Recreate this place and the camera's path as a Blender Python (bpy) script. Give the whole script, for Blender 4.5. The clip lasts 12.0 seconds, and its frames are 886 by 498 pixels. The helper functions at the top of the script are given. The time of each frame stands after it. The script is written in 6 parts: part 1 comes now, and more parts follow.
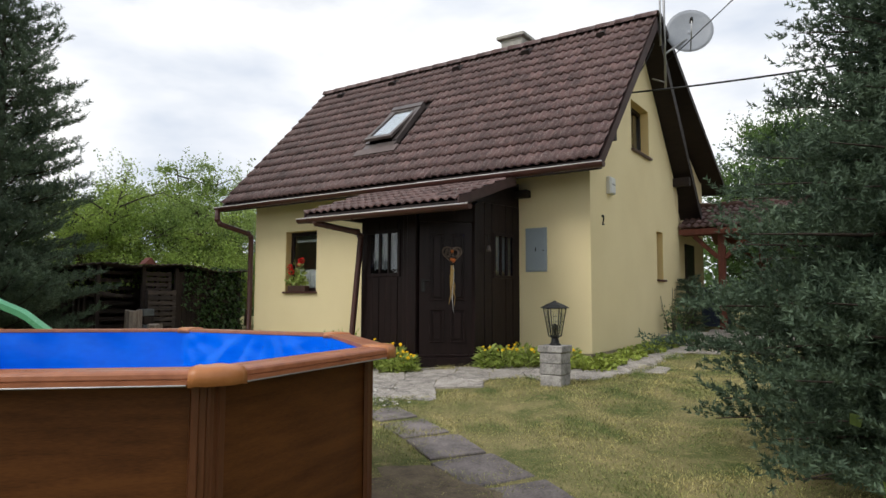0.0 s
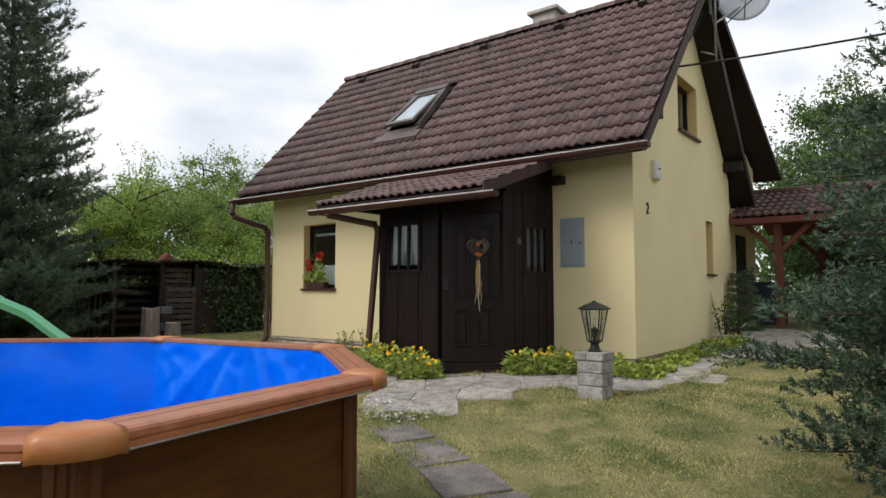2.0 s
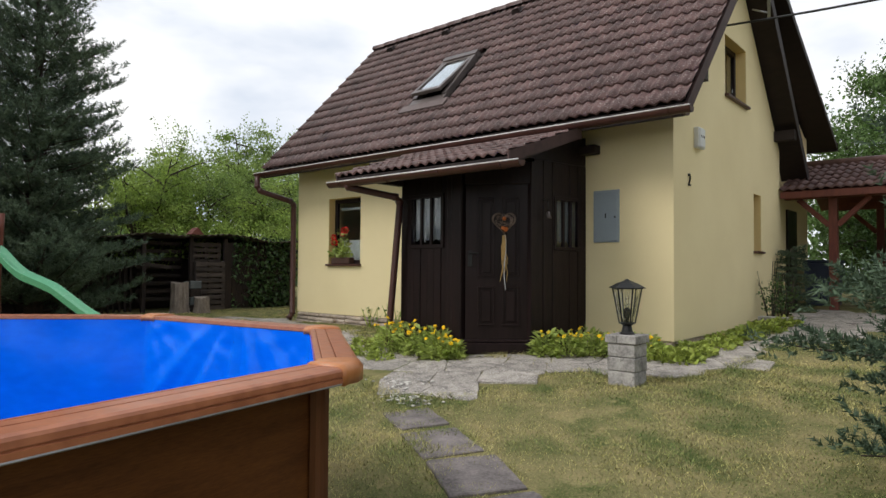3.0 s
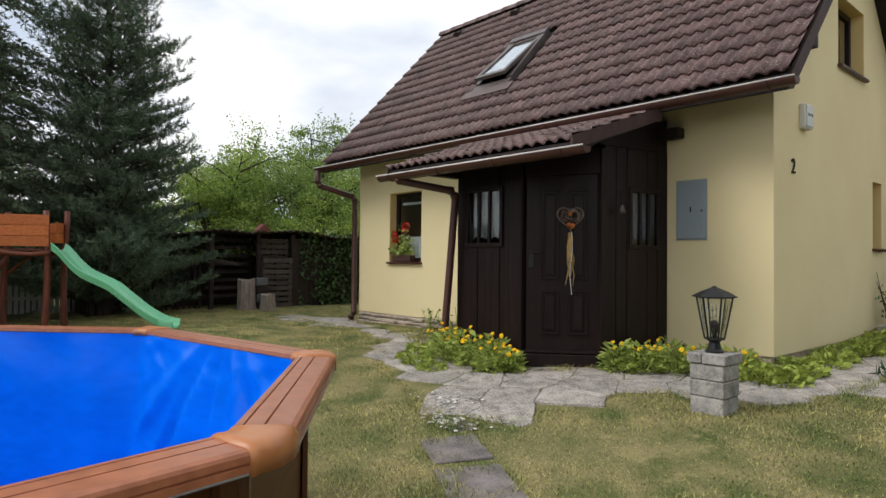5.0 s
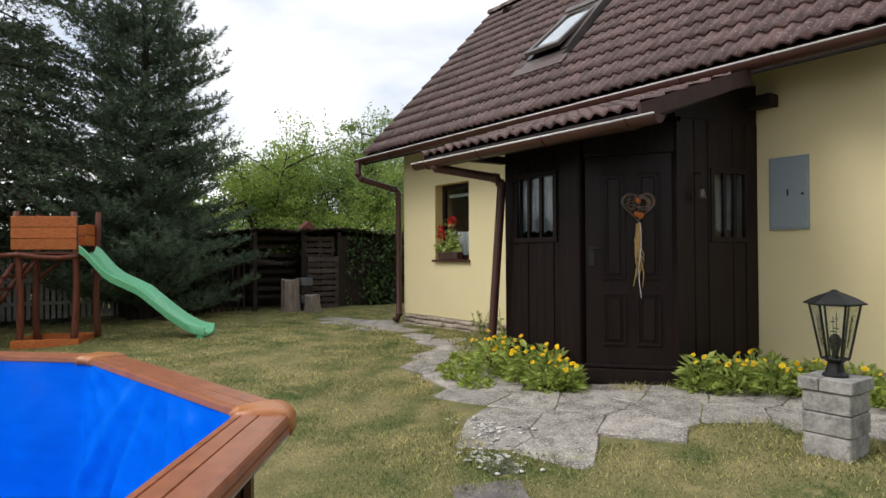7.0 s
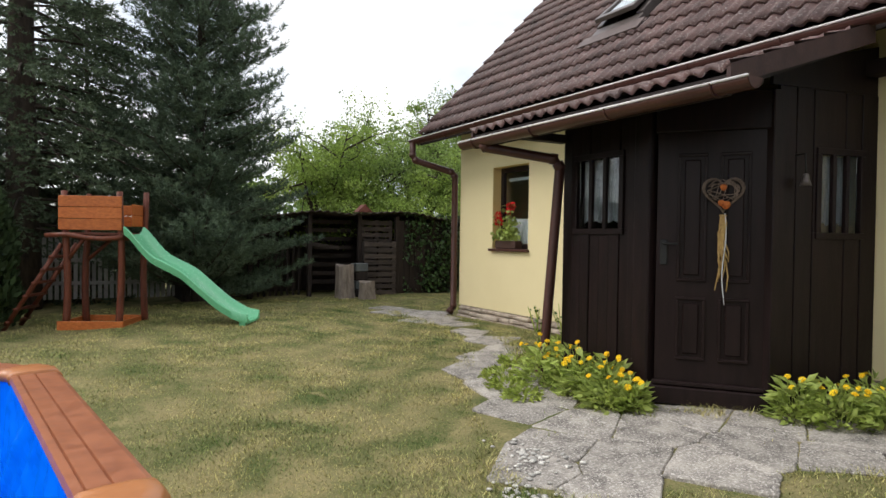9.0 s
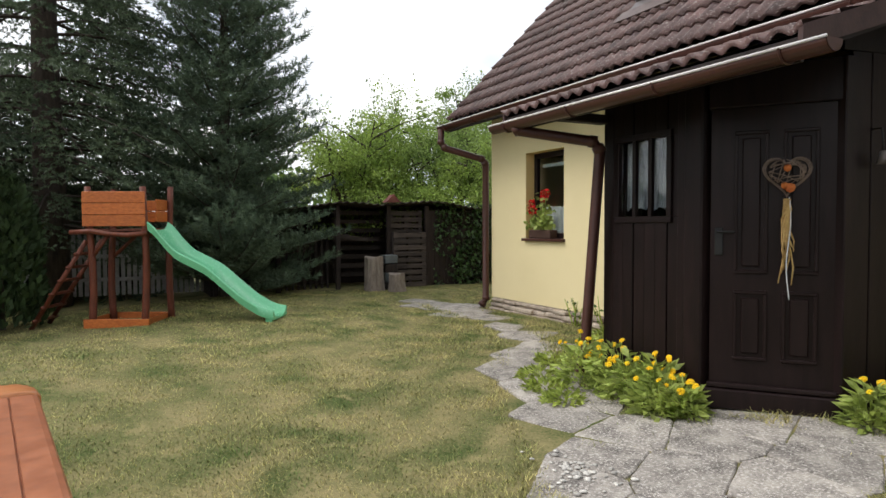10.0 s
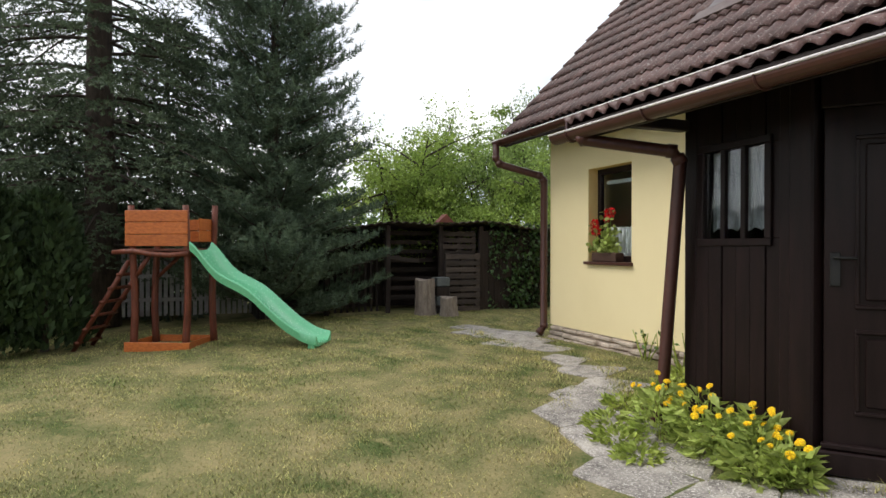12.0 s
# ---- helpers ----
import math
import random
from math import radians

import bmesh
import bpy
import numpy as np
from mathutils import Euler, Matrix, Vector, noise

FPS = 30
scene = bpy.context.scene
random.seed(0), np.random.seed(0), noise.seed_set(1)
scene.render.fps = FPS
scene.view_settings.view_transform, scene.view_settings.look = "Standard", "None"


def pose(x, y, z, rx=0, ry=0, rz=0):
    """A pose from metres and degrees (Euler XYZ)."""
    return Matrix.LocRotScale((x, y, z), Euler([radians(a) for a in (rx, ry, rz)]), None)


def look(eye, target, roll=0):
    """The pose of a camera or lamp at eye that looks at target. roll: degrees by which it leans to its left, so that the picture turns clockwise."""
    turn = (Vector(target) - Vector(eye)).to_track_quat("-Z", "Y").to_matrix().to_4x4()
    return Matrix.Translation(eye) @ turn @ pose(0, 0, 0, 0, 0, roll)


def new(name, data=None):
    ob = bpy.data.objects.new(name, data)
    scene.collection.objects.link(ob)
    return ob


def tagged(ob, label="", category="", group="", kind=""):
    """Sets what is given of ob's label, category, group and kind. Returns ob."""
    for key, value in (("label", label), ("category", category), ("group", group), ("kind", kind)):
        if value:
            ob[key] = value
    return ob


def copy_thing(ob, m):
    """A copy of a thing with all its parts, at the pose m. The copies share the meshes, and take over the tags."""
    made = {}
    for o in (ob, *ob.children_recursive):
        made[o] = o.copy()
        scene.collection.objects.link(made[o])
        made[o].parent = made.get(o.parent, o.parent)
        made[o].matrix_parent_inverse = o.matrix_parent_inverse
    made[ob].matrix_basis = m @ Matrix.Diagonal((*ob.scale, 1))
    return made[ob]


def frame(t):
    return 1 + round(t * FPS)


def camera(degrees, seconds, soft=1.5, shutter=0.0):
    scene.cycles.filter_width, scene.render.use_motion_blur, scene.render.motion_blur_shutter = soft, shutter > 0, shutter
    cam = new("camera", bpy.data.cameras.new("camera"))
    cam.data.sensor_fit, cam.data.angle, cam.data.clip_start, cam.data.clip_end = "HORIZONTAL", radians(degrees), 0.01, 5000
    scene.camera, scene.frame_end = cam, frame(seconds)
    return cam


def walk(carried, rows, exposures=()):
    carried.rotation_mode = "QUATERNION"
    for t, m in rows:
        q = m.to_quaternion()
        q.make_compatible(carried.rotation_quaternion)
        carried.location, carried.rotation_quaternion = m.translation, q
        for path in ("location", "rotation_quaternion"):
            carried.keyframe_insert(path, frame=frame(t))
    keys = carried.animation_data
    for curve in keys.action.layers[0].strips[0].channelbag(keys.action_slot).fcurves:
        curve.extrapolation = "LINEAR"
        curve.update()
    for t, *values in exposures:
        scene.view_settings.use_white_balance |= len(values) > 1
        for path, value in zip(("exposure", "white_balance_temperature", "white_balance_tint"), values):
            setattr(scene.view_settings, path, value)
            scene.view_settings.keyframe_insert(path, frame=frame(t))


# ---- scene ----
cam = camera(69.2, 12.0)
PATH = [
    (0, (5.782, -7.881, 1.023), (4.659, -6.233, 1.177), 0.2),
    (0.5, (5.633, -7.615, 1.022), (4.495, -5.976, 1.164), 0.2),
    (1, (5.514, -7.461, 1.044), (4.364, -5.832, 1.196), -0.1),
    (1.5, (5.423, -7.264, 1.056), (4.266, -5.639, 1.202), -0.1),
    (2, (5.354, -7.029, 1.101), (4.144, -5.442, 1.233), -0.0),
    (2.5, (5.31, -6.84, 1.089), (4.059, -5.283, 1.192), 0.2),
    (3, (5.217, -6.531, 1.102), (3.91, -5.017, 1.16), 0.4),
    (4.8, (4.95, -5.78, 1.184), (3.463, -4.443, 1.217), 0.6),
    (5, (4.895, -5.715, 1.195), (3.404, -4.383, 1.23), 0.5),
    (5.5, (4.756, -5.55, 1.194), (3.24, -4.246, 1.225), 0.4),
    (6, (4.585, -5.308, 1.204), (3.033, -4.048, 1.235), -0.4),
    (6.5, (4.444, -5.111, 1.214), (2.866, -3.883, 1.233), 0.4),
    (7, (4.237, -4.898, 1.238), (2.626, -3.713, 1.256), -0.4),
    (7.2, (4.181, -4.827, 1.227), (2.55, -3.67, 1.263), -1.0),
    (9, (3.723, -4.22, 1.304), (1.989, -3.225, 1.271), 0.8),
    (9.5, (3.556, -4.123, 1.341), (1.791, -3.183, 1.311), 0.5),
    (10, (3.371, -4.016, 1.331), (1.591, -3.107, 1.262), -0.2),
    (10.5, (3.192, -3.849, 1.351), (1.388, -2.985, 1.306), 0.5),
    (11, (3.032, -3.767, 1.339), (1.199, -2.969, 1.293), 0.5),
    (11.5, (2.886, -3.748, 1.358), (1.047, -2.964, 1.332), -0.2),
    (12, (2.781, -3.694, 1.345), (0.928, -2.942, 1.34), 0.1),
]
walk(cam, [(t, look(eye, target, roll)) for t, eye, target, roll in PATH], [(0, 0.0), (5, 0.05), (7, 0.1), (9, 0.28), (12, 0.34)])

# ---- sky, sun, exposure ----
SUN_FROM = Vector((-0.40, -0.76, 0.90)).normalized()
world = bpy.data.worlds.new("sky")
scene.world = world
world.use_nodes = True
wt = world.node_tree
wt.nodes.clear()
w_out = wt.nodes.new("ShaderNodeOutputWorld")
w_mix = wt.nodes.new("ShaderNodeMixShader")
w_blue = wt.nodes.new("ShaderNodeBackground")
w_cloud = wt.nodes.new("ShaderNodeBackground")
w_sky = wt.nodes.new("ShaderNodeTexSky")
w_sky.sky_type = "NISHITA"
w_sky.sun_disc = False
w_sky.sun_elevation = math.asin(SUN_FROM.z)
w_sky.sun_rotation = math.atan2(SUN_FROM.x, SUN_FROM.y)
w_blue.inputs["Strength"].default_value = 0.13
wt.links.new(w_sky.outputs[0], w_blue.inputs["Color"])
w_co = wt.nodes.new("ShaderNodeTexCoord")
w_map = wt.nodes.new("ShaderNodeMapping")
w_map.inputs["Scale"].default_value = (1.0, 1.0, 2.6)
w_n1 = wt.nodes.new("ShaderNodeTexNoise")
w_n1.inputs["Scale"].default_value = 1.7
w_n1.inputs["Detail"].default_value = 6
w_n1.inputs["Roughness"].default_value = 0.55
w_r1 = wt.nodes.new("ShaderNodeValToRGB")
w_r1.color_ramp.elements[0].position, w_r1.color_ramp.elements[0].color = 0.32, (0.45, 0.45, 0.45, 1)
w_r1.color_ramp.elements[1].position, w_r1.color_ramp.elements[1].color = 0.5, (1, 1, 1, 1)
w_n2 = wt.nodes.new("ShaderNodeTexNoise")
w_n2.inputs["Scale"].default_value = 2.6
w_n2.inputs["Detail"].default_value = 5
w_r2 = wt.nodes.new("ShaderNodeValToRGB")
w_r2.color_ramp.elements[0].position, w_r2.color_ramp.elements[0].color = 0.36, (0.62, 0.68, 0.78, 1)
w_r2.color_ramp.elements[1].position, w_r2.color_ramp.elements[1].color = 0.6, (1.0, 1.0, 1.0, 1)
w_cloud.inputs["Strength"].default_value = 1.15
for a, b in ((w_co.outputs["Generated"], w_map.inputs[0]), (w_map.outputs[0], w_n1.inputs["Vector"]), (w_map.outputs[0], w_n2.inputs["Vector"]),
             (w_n1.outputs[0], w_r1.inputs[0]), (w_n2.outputs[0], w_r2.inputs[0]), (w_r2.outputs[0], w_cloud.inputs["Color"]),
             (w_r1.outputs[0], w_mix.inputs[0]), (w_blue.outputs[0], w_mix.inputs[1]), (w_cloud.outputs[0], w_mix.inputs[2]), (w_mix.outputs[0], w_out.inputs[0])):
    wt.links.new(a, b)
sun = new("sun", bpy.data.lights.new("sun", "SUN"))
sun.data.energy = 1.9
sun.data.angle = radians(28)
sun.data.color = (1.0, 0.97, 0.93)
sun.matrix_world = look(SUN_FROM * 40, (0, 0, 0))


# ---- materials ----
def mat(name, c1, c2=None, scale=6.0, rough=0.8, bump=0.15, fine=60.0, stretch=(1, 1, 1), vary=0.0, island=0.0, metal=0.0, spec=0.4, spots=None, spot_scale=3.0, spot_at=0.62):
    """Two-scale noise between two colours, fine relief, optional spots of a third colour, optional change from piece to piece."""
    m = bpy.data.materials.new(name)
    m.use_nodes = True
    t = m.node_tree
    b = t.nodes["Principled BSDF"]
    c2 = c2 or tuple(v * 0.75 for v in c1)
    geo = t.nodes.new("ShaderNodeNewGeometry")
    mp = t.nodes.new("ShaderNodeMapping")
    mp.inputs["Scale"].default_value = stretch
    info = t.nodes.new("ShaderNodeObjectInfo")
    shift = t.nodes.new("ShaderNodeVectorMath")
    shift.operation = "ADD"
    far = t.nodes.new("ShaderNodeMath")
    far.operation = "MULTIPLY"
    far.inputs[1].default_value = 37.0 if vary else 0.0
    t.links.new(info.outputs["Random"], far.inputs[0])
    t.links.new(geo.outputs["Position"], shift.inputs[0])
    t.links.new(far.outputs[0], shift.inputs[1])
    t.links.new(shift.outputs[0], mp.inputs[0])
    big = t.nodes.new("ShaderNodeTexNoise")
    big.inputs["Scale"].default_value = scale
    big.inputs["Detail"].default_value = 5
    small = t.nodes.new("ShaderNodeTexNoise")
    small.inputs["Scale"].default_value = fine
    small.inputs["Detail"].default_value = 4
    t.links.new(mp.outputs[0], big.inputs["Vector"])
    t.links.new(mp.outputs[0], small.inputs["Vector"])
    mid = t.nodes.new("ShaderNodeMix")
    mid.data_type = "FLOAT"
    mid.inputs[0].default_value = 0.4
    t.links.new(big.outputs[0], mid.inputs[2])
    t.links.new(small.outputs[0], mid.inputs[3])
    ramp = t.nodes.new("ShaderNodeValToRGB")
    ramp.color_ramp.elements[0].position, ramp.color_ramp.elements[0].color = 0.36, (*c2, 1)
    ramp.color_ramp.elements[1].position, ramp.color_ramp.elements[1].color = 0.62, (*c1, 1)
    t.links.new(mid.outputs[0], ramp.inputs[0])
    col = ramp.outputs[0]
    if spots:
        sp = t.nodes.new("ShaderNodeTexNoise")
        sp.inputs["Scale"].default_value = spot_scale
        sp.inputs["Detail"].default_value = 6
        sp.inputs["Roughness"].default_value = 0.65
        t.links.new(mp.outputs[0], sp.inputs["Vector"])
        sr = t.nodes.new("ShaderNodeMapRange")
        sr.inputs[1].default_value, sr.inputs[2].default_value = spot_at, spot_at + 0.09
        t.links.new(sp.outputs[0], sr.inputs[0])
        mx = t.nodes.new("ShaderNodeMix")
        mx.data_type = "RGBA"
        mx.inputs[7].default_value = (*spots, 1)
        t.links.new(sr.outputs[0], mx.inputs[0])
        t.links.new(col, mx.inputs[6])
        col = mx.outputs[2]
    for amount, source in ((vary, info.outputs["Random"]), (island, geo.outputs["Random Per Island"])):
        if amount:
            hsv = t.nodes.new("ShaderNodeHueSaturation")
            rng = t.nodes.new("ShaderNodeMapRange")
            rng.inputs[3].default_value, rng.inputs[4].default_value = 1 - amount, 1 + amount
            t.links.new(source, rng.inputs[0])
            t.links.new(rng.outputs[0], hsv.inputs["Value"])
            t.links.new(col, hsv.inputs["Color"])
            col = hsv.outputs[0]
    t.links.new(col, b.inputs["Base Color"])
    rr = t.nodes.new("ShaderNodeMapRange")
    rr.inputs[3].default_value, rr.inputs[4].default_value = max(0.03, rough - 0.1), min(1, rough + 0.1)
    t.links.new(small.outputs[0], rr.inputs[0])
    t.links.new(rr.outputs[0], b.inputs["Roughness"])
    b.inputs["Metallic"].default_value = metal
    b.inputs["Specular IOR Level"].default_value = spec
    if bump:
        bp = t.nodes.new("ShaderNodeBump")
        bp.inputs["Strength"].default_value = bump
        bp.inputs["Distance"].default_value = 0.01
        t.links.new(mid.outputs[0], bp.inputs["Height"])
        t.links.new(bp.outputs[0], b.inputs["Normal"])
    return m


def leafy(name, c1, c2, rough=0.55, through_light=0.25, scale=1.2, island=0.45):
    m = mat(name, c1, c2, scale, rough, 0.0, 40, island=island, spec=0.3)
    t = m.node_tree
    b = t.nodes["Principled BSDF"]
    tr = t.nodes.new("ShaderNodeBsdfTranslucent")
    mx = t.nodes.new("ShaderNodeMixShader")
    mx.inputs[0].default_value = through_light
    t.links.new(b.inputs["Base Color"].links[0].from_socket, tr.inputs["Color"])
    t.links.new(b.outputs[0], mx.inputs[1])
    t.links.new(tr.outputs[0], mx.inputs[2])
    t.links.new(mx.outputs[0], t.nodes["Material Output"].inputs[0])
    return m


def glass_mat(name, tint=(0.9, 0.95, 0.95), rough=0.02):
    m = bpy.data.materials.new(name)
    m.use_nodes = True
    b = m.node_tree.nodes["Principled BSDF"]
    b.inputs["Base Color"].default_value = (*tint, 1)
    b.inputs["Roughness"].default_value = rough
    b.inputs["Transmission Weight"].default_value = 1.0
    b.inputs["IOR"].default_value = 1.45
    return m


STUCCO = mat("yellow_stucco", (0.82, 0.70, 0.42), (0.76, 0.64, 0.37), 0.9, 0.9, 0.35, 140, spec=0.2)
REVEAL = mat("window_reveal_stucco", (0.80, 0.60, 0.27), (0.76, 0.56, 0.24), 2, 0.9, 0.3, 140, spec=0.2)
PLINTH = mat("plinth_stone", (0.50, 0.42, 0.34), (0.26, 0.21, 0.17), 6, 0.9, 0.6, 50, vary=0.25)
TILE = mat("roof_tile_concrete", (0.150, 0.086, 0.078), (0.055, 0.031, 0.029), 4.5, 0.5, 0.8, 70, vary=0.2, island=0.2, spots=(0.32, 0.275, 0.255), spot_scale=38, spot_at=0.575, spec=0.35)
TILE_NEW = mat("carport_tile_concrete", (0.115, 0.062, 0.055), (0.062, 0.033, 0.030), 5, 0.6, 0.4, 60, vary=0.2, island=0.15)
VERGE = mat("verge_tile_brown", (0.066, 0.034, 0.030), (0.036, 0.019, 0.017), 5, 0.7, 0.4, 50)
SOFFIT = mat("soffit_board_brown", (0.022, 0.012, 0.010), (0.012, 0.007, 0.006), 4, 0.7, 0.3, 40, (1, 1, 4))
BROWN = mat("porch_board_brown", (0.0185, 0.0096, 0.0092), (0.0085, 0.0047, 0.0046), 3, 0.42, 0.3, 45, (6, 6, 0.7), vary=0.12, spec=0.2)
DOORWOOD = mat("door_wood_brown", (0.0200, 0.0115, 0.0110), (0.0110, 0.0064, 0.0062), 3, 0.34, 0.25, 45, (6, 6, 0.7), spec=0.2)
GUTTER = mat("gutter_metal_brown", (0.082, 0.031, 0.023), (0.058, 0.022, 0.017), 3, 0.38, 0.05, 30, spec=0.4, spots=(0.05, 0.025, 0.02), spot_scale=9, spot_at=0.66)
GUTTER_HIGHLIGHT = mat("gutter_bead_highlight", (0.80, 0.77, 0.75), (0.62, 0.57, 0.55), 5, 0.3, 0.0, 30, spec=0.6)
CHIMNEY = mat("chimney_concrete", (0.48, 0.46, 0.41), (0.33, 0.32, 0.29), 7, 0.9, 0.5, 60)
ZINC = mat("skylight_cladding", (0.15, 0.125, 0.115), (0.10, 0.083, 0.077), 4, 0.4, 0.05, 40, metal=0.3)
GREYBOX = mat("grey_painted_steel", (0.30, 0.345, 0.37), (0.27, 0.31, 0.335), 2, 0.45, 0.05, 40)
WHITEBOX = mat("white_plastic", (0.74, 0.74, 0.71), (0.62, 0.62, 0.6), 3, 0.5, 0.05, 40)
BLACK = mat("black_iron", (0.025, 0.025, 0.024), (0.013, 0.013, 0.013), 10, 0.45, 0.15, 80, metal=0.3)
DISH = mat("satellite_dish_grey", (0.34, 0.36, 0.39), (0.28, 0.3, 0.33), 3, 0.5, 0.05, 40)
STEEL = mat("galvanised_steel", (0.42, 0.42, 0.42), (0.3, 0.3, 0.3), 8, 0.4, 0.1, 60, metal=0.8)
BLOCK = mat("split_concrete_block", (0.45, 0.425, 0.4), (0.20, 0.19, 0.18), 9, 0.95, 0.9, 45, vary=0.15, spots=(0.13, 0.125, 0.115), spot_scale=6, spot_at=0.6)
SLAB = mat("flagstone_weathered", (0.42, 0.38, 0.335), (0.12, 0.108, 0.098), 6.0, 0.95, 1.0, 55, vary=0.10, spots=(0.56, 0.52, 0.475), spot_scale=60, spot_at=0.53)
SLAB_DARK = mat("stepping_stone_grey", (0.235, 0.205, 0.195), (0.095, 0.083, 0.080), 5, 0.95, 1.0, 45, vary=0.18, spots=(0.12, 0.13, 0.08), spot_scale=5, spot_at=0.64)
SOIL = mat("garden_soil", (0.20, 0.155, 0.10), (0.09, 0.07, 0.048), 9, 1.0, 0.9, 60)
RIM = mat("pool_rim_wood_look", (0.39, 0.145, 0.070), (0.28, 0.098, 0.047), 5, 0.36, 0.05, 9, (3, 3, 3), vary=0.06, spec=0.38)
CAP = mat("pool_corner_cap_plastic", (0.47, 0.185, 0.066), (0.40, 0.15, 0.05), 6, 0.36, 0.06, 40, spec=0.45)
POOLWALL = mat("pool_wall_wood_print", (0.130, 0.047, 0.012), (0.066, 0.022, 0.006), 2.2, 0.5, 0.05, 30, (1, 1, 9), spec=0.2)
POOLPOST = mat("pool_post_brown", (0.12, 0.042, 0.017), (0.085, 0.029, 0.011), 4, 0.35, 0.05, 30, (4, 4, 0.6))
LINER = mat("pool_liner_blue", (0.001, 0.168, 0.80), (0.001, 0.132, 0.68), 1.6, 0.20, 0.16, 9, (1, 1, 2.5), spec=0.18)
PLAYWOOD = mat("glazed_play_board", (0.56, 0.165, 0.038), (0.36, 0.088, 0.020), 5, 0.38, 0.2, 30, (8, 1.2, 8), vary=0.12)
PLAYLOG = mat("glazed_log_dark", (0.175, 0.045, 0.022), (0.085, 0.024, 0.013), 5, 0.5, 0.3, 30, (5, 5, 0.8), vary=0.1)
SLIDE = mat("slide_plastic_green", (0.165, 0.53, 0.285), (0.155, 0.505, 0.27), 1.5, 0.25, 0.0, 30, spec=0.6)
SHEDWOOD = mat("shed_board_weathered", (0.032, 0.021, 0.017), (0.013, 0.009, 0.0078), 5, 0.85, 0.5, 40, (4, 4, 0.6), vary=0.35)
PALLET = mat("pallet_wood_grey", (0.075, 0.058, 0.050), (0.034, 0.026, 0.023), 5, 0.9, 0.5, 40, (3, 0.6, 3), vary=0.3)
SHEDROOF = mat("corrugated_sheet_rusty", (0.065, 0.045, 0.036), (0.03, 0.018, 0.015), 3, 0.8, 0.4, 30, spots=(0.10, 0.13, 0.05), spot_scale=3, spot_at=0.56)
STUMP = mat("cut_stump_grey", (0.30, 0.25, 0.21), (0.15, 0.12, 0.10), 6, 0.95, 0.8, 30, (3, 3, 0.6))
CRATE = mat("crate_plastic_grey", (0.13, 0.145, 0.15), (0.07, 0.08, 0.085), 6, 0.6, 0.2, 40)
CARPORTWOOD = mat("carport_timber_red", (0.17, 0.048, 0.030), (0.11, 0.030, 0.020), 5, 0.6, 0.25, 30, (4, 4, 0.7), vary=0.1)
BARK = mat("bark_dark", (0.075, 0.055, 0.042), (0.03, 0.023, 0.018), 8, 0.95, 0.9, 40, (2, 2, 0.5))
FENCE = mat("picket_white", (0.46, 0.45, 0.43), (0.30, 0.29, 0.27), 6, 0.7, 0.2, 40, vary=0.1)
NEEDLE = leafy("spruce_needles", (0.135, 0.180, 0.100), (0.036, 0.056, 0.032), 0.6, 0.2, 1.6, 0.25)
PINE = leafy("pine_needles", (0.150, 0.205, 0.125), (0.045, 0.074, 0.046), 0.6, 0.18, 2.0, 0.25)
BLUENEEDLE = leafy("blue_spruce_needles", (0.125, 0.180, 0.110), (0.034, 0.060, 0.037), 0.6, 0.18, 3.0, 0.25)
THUJA = leafy("thuja_sprays", (0.040, 0.066, 0.022), (0.020, 0.036, 0.012), 0.8, 0.06)
LEAF = leafy("orchard_leaves", (0.30, 0.40, 0.105), (0.13, 0.205, 0.055), 0.5, 0.42)
LEAF_YOUNG = leafy("young_yellow_green_leaves", (0.36, 0.47, 0.105), (0.16, 0.25, 0.055), 0.5, 0.42)
LEAF_DARK = leafy("walnut_leaves", (0.130, 0.215, 0.058), (0.060, 0.110, 0.032), 0.5, 0.3)
MARIGOLD = leafy("marigold_leaves", (0.52, 0.60, 0.17), (0.25, 0.33, 0.075), 0.5, 0.42, 6)
WEED = leafy("ground_cover_leaves", (0.46, 0.53, 0.12), (0.24, 0.31, 0.06), 0.5, 0.28, 6)
IVY = leafy("ivy_leaves", (0.070, 0.125, 0.036), (0.028, 0.055, 0.02), 0.4, 0.15, 5)
GRASS = leafy("dry_lawn_grass", (0.53, 0.46, 0.195), (0.085, 0.155, 0.034), 0.7, 0.25, 2.4, 0.7)
PETAL = leafy("marigold_petals", (0.98, 0.75, 0.03), (0.95, 0.60, 0.014), 0.6, 0.2, 20)
RED = leafy("geranium_petals", (0.72, 0.018, 0.02), (0.55, 0.012, 0.012), 0.6, 0.15, 20)
DRY = mat("dried_straw", (0.52, 0.36, 0.14), (0.34, 0.20, 0.07), 20, 0.9, 0.3, 80, island=0.3)
WICKER = mat("willow_wicker", (0.25, 0.185, 0.145), (0.12, 0.085, 0.065), 12, 0.8, 0.4, 60, island=0.3)
ORANGE = mat("orange_felt_ornament", (0.62, 0.19, 0.04), (0.42, 0.10, 0.025), 20, 0.8, 0.3, 80)
LACE = mat("lace_curtain", (0.72, 0.72, 0.72), (0.55, 0.56, 0.57), 20, 0.9, 0.2, 90)
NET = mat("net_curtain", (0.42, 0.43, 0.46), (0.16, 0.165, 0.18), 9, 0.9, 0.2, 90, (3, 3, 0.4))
TERRACOTTA = mat("planter_dark_brown", (0.09, 0.045, 0.03), (0.06, 0.03, 0.022), 6, 0.6, 0.1)
INSIDE = mat("room_plaster", (0.30, 0.28, 0.25), (0.24, 0.22, 0.2), 2, 0.9, 0.1)
GLASS = glass_mat("window_glass")
